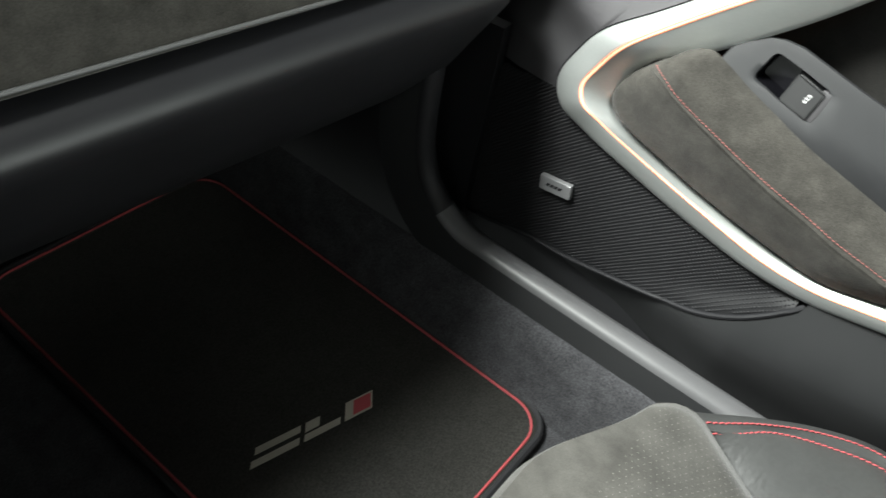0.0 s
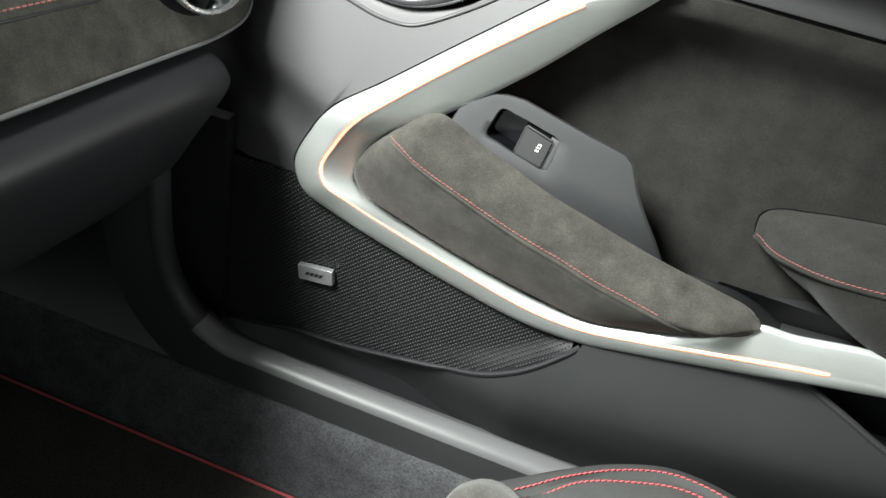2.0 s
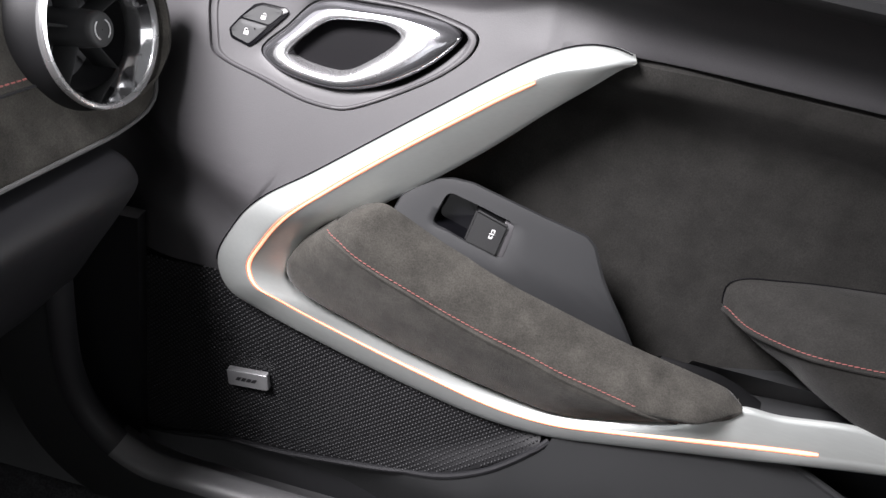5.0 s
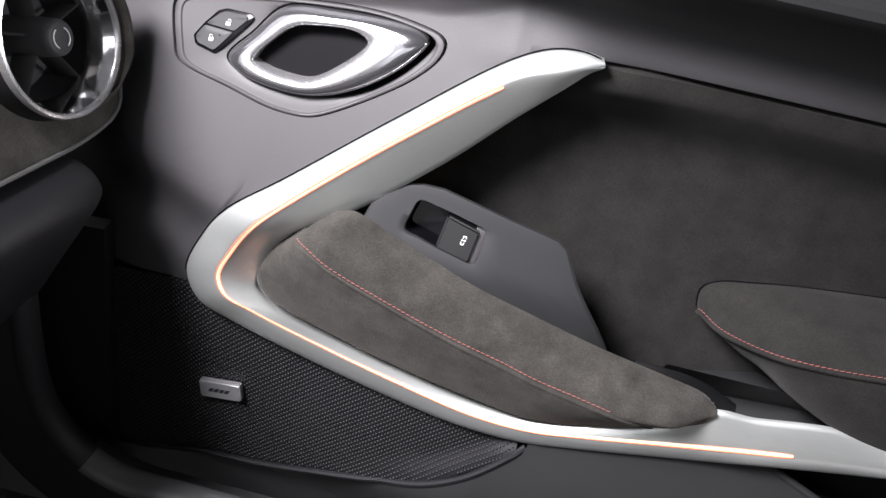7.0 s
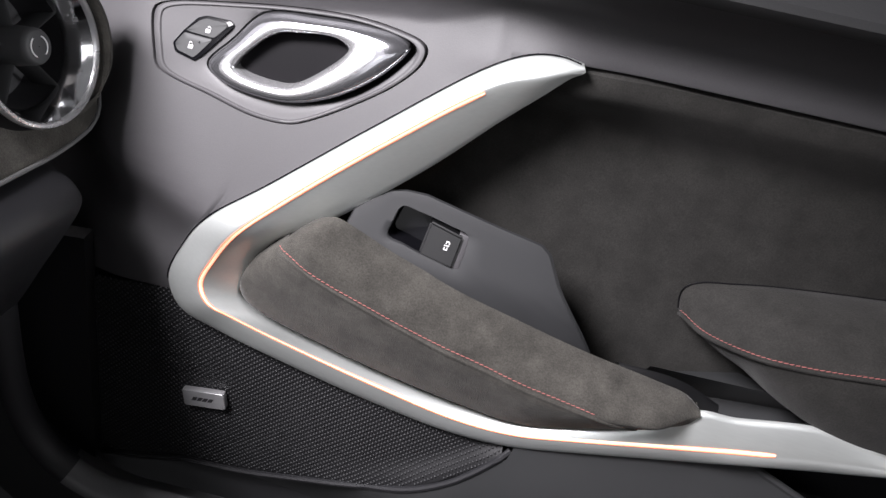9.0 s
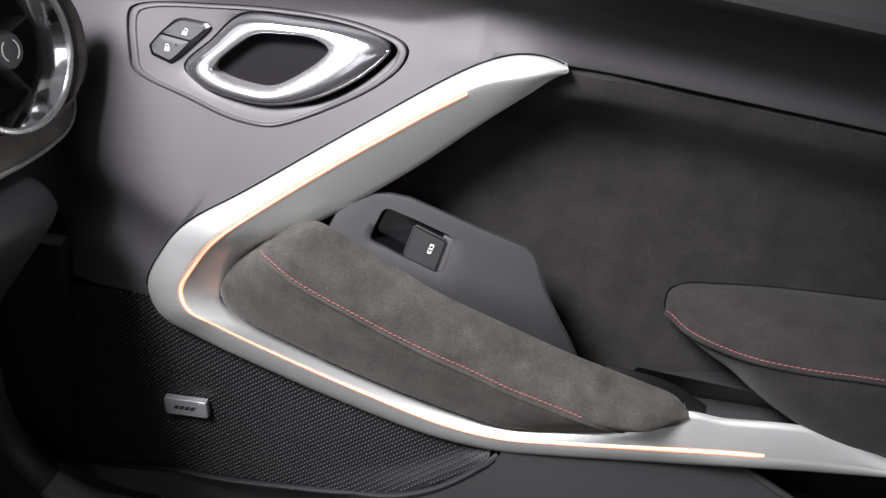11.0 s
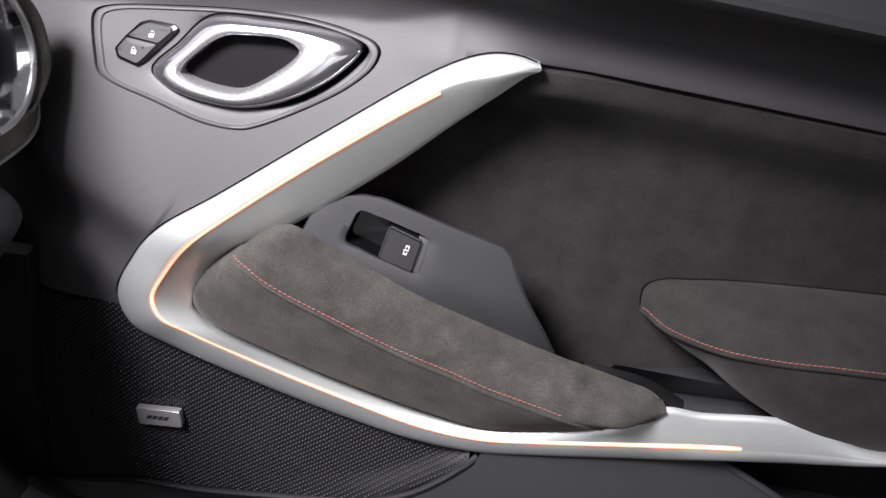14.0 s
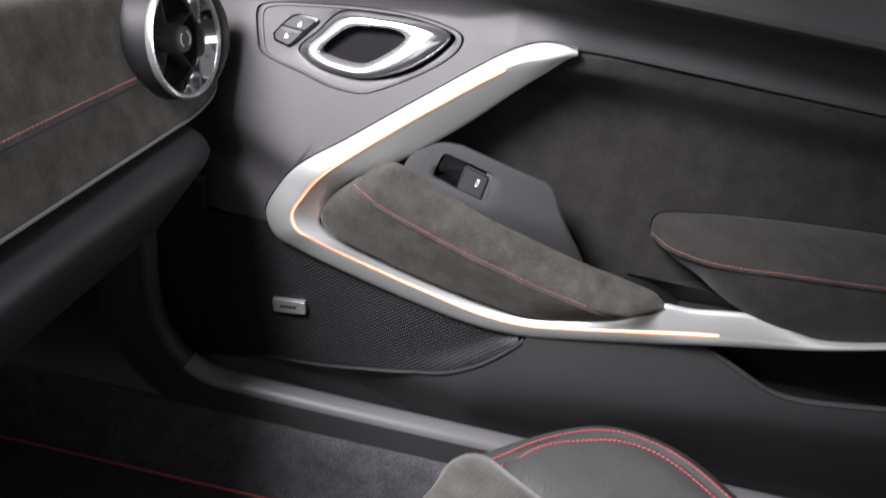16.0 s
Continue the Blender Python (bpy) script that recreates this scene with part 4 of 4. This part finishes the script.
def sill_rows(profile, first, last):
    rows = []
    for k, p in list(enumerate(WAY))[first:last]:
        t = (WAY[min(k + 1, len(WAY) - 1)] - WAY[max(k - 1, 0)]).normalized()
        nrm = Vector((t.z, 0, -t.x))
        rows.append([Vector((p.x, y, -0.11 + p.z)) + nrm * (z + 0.11) for y, z in profile])
    return rows


tagged(part("door_sill", skin(sill_rows(SILL, 0, 30)), M_SILL), "dark grey plastic door sill trim", "sill", kind="structure")
tagged(part("sill_face", skin(sill_rows(FACE, 0, 50)), M_LOWER), "black side of the door sill", "sill", kind="structure")
# front run of the sill profile, coloured black in place of the dashboard's shadow
tagged(part("shaded_kick_trim", skin(sill_rows(SILL, 29, 50)), M_KNEE), "sill trim curving up the door pillar, blackened for the dashboard's shade", "trim", kind="structure")


def floor_z(x, y):
    if y > -0.13:
        z = -0.262 + 0.112 * smooth01((y + 0.140) / 0.05)
    else:
        z = -0.262
    return z + 0.30 * max(-0.53 - x, 0)


rows = [[Vector((x, y, floor_z(x, y) + 0.002 * noise.noise(Vector((x * 30, y * 30, 0))))) for x in [-0.70 + 1.9 * i / 95 for i in range(96)]]
        for y in [-0.085 - 0.002 * j for j in range(26)] + [-0.14 - 0.03 * j for j in range(44)]]
tagged(part("floor", skin(rows), M_CARPET), "charcoal carpet of the footwell", "floor", kind="structure")

fmat = thing("floor_mat", (-0.1, -0.33, -0.258), "black floor mat with red piping and a silver-red emblem", "floor mat")
X0, X1, Y0, Y1, R = -0.52, 0.172, -0.520, -0.126, 0.045
loop = []
for cx, cy, a0 in ((X1 - R, Y1 - R, 0), (X0 + R, Y1 - R, 90), (X0 + R, Y0 + R, 180), (X1 - R, Y0 + R, 270)):
    for k in range(9):
        an = math.radians(a0 + 90 * k / 8)
        loop.append((cx + R * math.cos(an), cy + R * math.sin(an)))
mc = ((X0 + X1) / 2, (Y0 + Y1) / 2)


def inner_loop(d):
    return [(x - d * (1 if x > mc[0] else -1) * min(1, abs(x - mc[0]) / 0.05), y - d * (1 if y > mc[1] else -1) * min(1, abs(y - mc[1]) / 0.05)) for x, y in loop]


def mz(x, h):
    return -0.258 + h + 0.30 * max(-0.53 - x, 0)


rows = [[Vector((x, y, mz(x, h))) for x, y in inner_loop(d)] for d, h in ((0.0, -0.002), (-0.001, 0.004), (0.003, 0.008), (0.010, 0.008), (0.012, 0.006))]
part("mat_top", skin(rows, closed=True, caps=True), M_MAT, fmat)
part("mat_binding", tube([Vector((x, y, mz(x, 0.005))) for x, y in loop + loop[:1]], 0.0055, 8), M_BLACK, fmat, "black bound edge")
ring = inner_loop(0.0085)
part("mat_piping", tube([Vector((x, y, mz(x, 0.0085))) for x, y in ring + ring[:1]], 0.0019, 6), M_RED, fmat, "red piping")
E0, E1, E2 = Vector((-0.055, -0.445)), Vector((0.0432, 0.1656)), Vector((-0.0180, 0.0204))


def emblem(name, quad, material, h, parent):
    p = [E0 + E1 * a_ + E2 * b_ for a_, b_ in quad]
    return part(name, skin([[Vector((v.x, v.y, mz(v.x, 0.005))) for v in p], [Vector((v.x, v.y, mz(v.x, 0.0065 + h))) for v in p]], closed=True, caps=True), material, parent, smooth=False)


for quad in ([(0.0, 0), (0.38, 0), (0.38, 0.36), (0.0, 0.36)], [(0.02, 0.64), (0.38, 0.64), (0.38, 1.0), (0.02, 1.0)],
             [(0.42, 0), (0.72, 0), (0.72, 0.36), (0.42, 0.36)], [(0.42, 0.50), (0.54, 0.50), (0.54, 1), (0.42, 1)], [(0.76, 0), (1.0, 0), (1.0, 1), (0.76, 1)]):
    emblem("emblem_bar", quad, M_CREAM, 0.0006, fmat)
emblem("emblem_block", [(0.83, 0.1), (0.985, 0.1), (0.985, 0.9), (0.83, 0.9)], M_RED, 0.0012, fmat)

# ---------------------------------------------------------------- passenger seat
seat = thing("car_seat", (0.55, -0.42, -0.25), "front car seat with grey suede insert and black leather bolster", "car seat")
OUT = [(0.300, -0.222), (0.330, -0.198), (0.362, -0.172), (0.412, -0.138), (0.467, -0.116), (0.530, -0.120), (0.575, -0.142), (0.615, -0.182), (0.655, -0.238), (0.71, -0.305)]
ST1 = [(0.316, -0.236), (0.338, -0.220), (0.365, -0.198), (0.413, -0.164), (0.466, -0.143), (0.518, -0.148), (0.553, -0.166), (0.592, -0.203), (0.632, -0.254), (0.68, -0.312)]
ST2 = [(0.326, -0.243), (0.350, -0.226), (0.384, -0.194), (0.428, -0.172), (0.474, -0.158), (0.514, -0.163), (0.544, -0.180), (0.578, -0.213), (0.614, -0.260), (0.655, -0.314)]
INN = [(0.300, -0.240), (0.345, -0.250), (0.384, -0.264), (0.42, -0.280), (0.47, -0.298), (0.51, -0.306), (0.54, -0.312), (0.57, -0.316), (0.60, -0.319), (0.64, -0.322)]
n = 64
r0, r1, r2, r3 = [even(rail([(x, y, 0) for x, y in q_], 8), n) for q_ in (OUT, ST1, ST2, INN)]
rows = []
for k in range(n):
    a_, b_, c_, d_ = r0[k], r1[k], r2[k], r3[k]
    f = smooth01(k / 10)
    z1 = 0.024 - 0.006 * (1 - f)
    row = [a_ + Vector((0.0, -0.02, -0.20)), a_ + Vector((0.0, -0.002, -0.08)), a_ + Vector((0, 0.002, -0.028)), a_ + Vector((0, 0, 0.004)), a_.lerp(b_, 0.5) + Vector((0, 0, z1 - 0.006)),
           b_ + Vector((0, 0, z1)), b_.lerp(c_, 0.4) + Vector((0, 0, z1 - 0.0035)), b_.lerp(c_, 0.6) + Vector((0, 0, z1 - 0.0035)), c_ + Vector((0, 0, z1)),
           c_.lerp(d_, 0.2) + Vector((0, 0, z1 + 0.002)), c_.lerp(d_, 0.5) + Vector((0, 0, z1 - 0.003)), c_.lerp(d_, 0.8) + Vector((0, 0, z1 - 0.014)), d_ + Vector((0, 0, z1 - 0.025))]
    rows.append(row)
bol = part("bolster", skin(rows), M_LEATHER, seat, "black leather side bolster")
for q_, nm in ((r1, 0.0), (r2, 0.0)):
    ln = [p + Vector((0, 0, 0.0245 - 0.006 * (1 - smooth01(k / 10)))) for k, p in enumerate(q_)]
    part("stitching", stitches(ln[2:], 0.0048, 0.0010, 0.0008, 0.0005), M_RED, bol, "red stitching", kind="stuff")
# insert, with its rounded nose
SIDE = rail([(0.283, -0.258, 0), (0.297, -0.244, 0), (0.318, -0.238, 0), (0.345, -0.249, 0), (0.384, -0.266, 0), (0.42, -0.282, 0), (0.47, -0.30, 0), (0.56, -0.313, 0), (0.95, -0.318, 0)], 6)
side = even(SIDE, 70)
rows = []
for k, p in enumerate(side):
    row = []
    for j in range(41):
        v = j / 40
        y = p.y + (-0.60 - p.y) * v
        x = p.x + (-0.050 * smooth01(v * 2.2) if k < 8 else -0.050 * smooth01(v * 2.2) * max(0, 1 - (k - 8) / 20))
        z = 0.030 - 0.012 * smooth01((x - 0.30) / 0.3) + 0.006 * math.sin(math.pi * v) - 0.010 * (1 - smooth01(v / 0.06)) + 0.015 * (1 - smooth01((x - 0.29) / 0.12))
        row.append(Vector((x, y, z)))
    rows.append(row)
nose = []
for dx, dz in ((0.10, -0.22), (0.02, -0.18), (-0.008, -0.10), (-0.012, -0.05), (-0.008, -0.02), (-0.004, -0.008)):
    nose.append([q_ + Vector((dx, 0, dz)) for q_ in rows[0]])
ins = part("seat_insert", skin(nose + rows), M_SEAT, seat, "grey perforated suede seat insert")
tree = tree_of(ins)
verts, faces = [], []
for i in range(80):
    for j in range(58):
        x, y = 0.290 + 0.0062 * i + (0.0031 if j % 2 else 0), -0.262 - 0.0056 * j
        hit, nn, _, _ = tree.ray_cast(Vector((x, y, 0.3)), Vector((0, 0, -1)))
        if not hit or y > min(side, key=lambda p: abs(p.x - x)).y - 0.012:
            continue
        k = len(verts)
        verts += [(x + 0.0005 * math.cos(t), y + 0.0005 * math.sin(t), hit.z + 0.0004) for t in [math.pi * m_ / 3 for m_ in range(6)]]
        faces.append(tuple(range(k, k + 6)))
part("perforations", (verts, [], faces), M_DOT, ins, kind="stuff")

# ---------------------------------------------------------------- cabin round the camera
def slab(name, pts, material, label, category):
    a_ = [Vector(p) for p in pts]
    nrm = (a_[1] - a_[0]).cross(a_[2] - a_[0]).normalized() * 0.02
    tagged(part(name, skin([a_, [p + nrm for p in a_]], closed=True, caps=True), material, smooth=False), label, category, kind="structure")


slab("ceiling", [(-0.01, -1.5, 0.95), (-0.01, 0.15, 0.95), (1.9, 0.15, 0.95), (1.9, -1.5, 0.95)], M_ROOF, "dark fabric headliner of the car", "ceiling")
slab("wall_front", [(-0.72, -1.6, -0.4), (-0.72, 0.2, -0.4), (-0.72, 0.2, 0.50), (-0.72, -1.6, 0.50)], M_BLACK, "black firewall ahead of the footwell", "wall")
# unseen wall added ahead of the rear lamp to keep its light off the low grille
slab("wall_rear", [(1.02, -1.6, -0.4), (1.02, 0.2, -0.4), (1.02, 0.2, 0.55), (1.02, -1.6, 0.55)], M_BLACK, "unseen dark wall that blocks the low rear light", "wall")
slab("wall_driver", [(-0.72, -1.52, -0.4), (1.9, -1.52, -0.4), (1.9, -1.52, 0.50), (-0.72, -1.52, 0.50)], M_LOWER, "dark driver's door", "wall")
slab("wall_kick", [(-0.72, -0.045, -0.4), (-0.10, 0.010, -0.4), (-0.10, 0.010, 0.16), (-0.72, -0.045, 0.16)], M_KNEE, "black kick panel of the footwell", "wall")
slab("door_jamb", [(-0.72, 0.03, -0.4), (1.9, 0.03, -0.4), (1.9, 0.03, -0.10), (-0.72, 0.03, -0.10)], M_BLACK, "black door opening behind the sill", "jamb")
slab("center_console", [(-0.72, -0.72, -0.4), (1.2, -0.72, -0.4), (1.2, -0.72, 0.06), (-0.72, -0.72, 0.06)], M_BLACK, "black side of the centre console", "console")
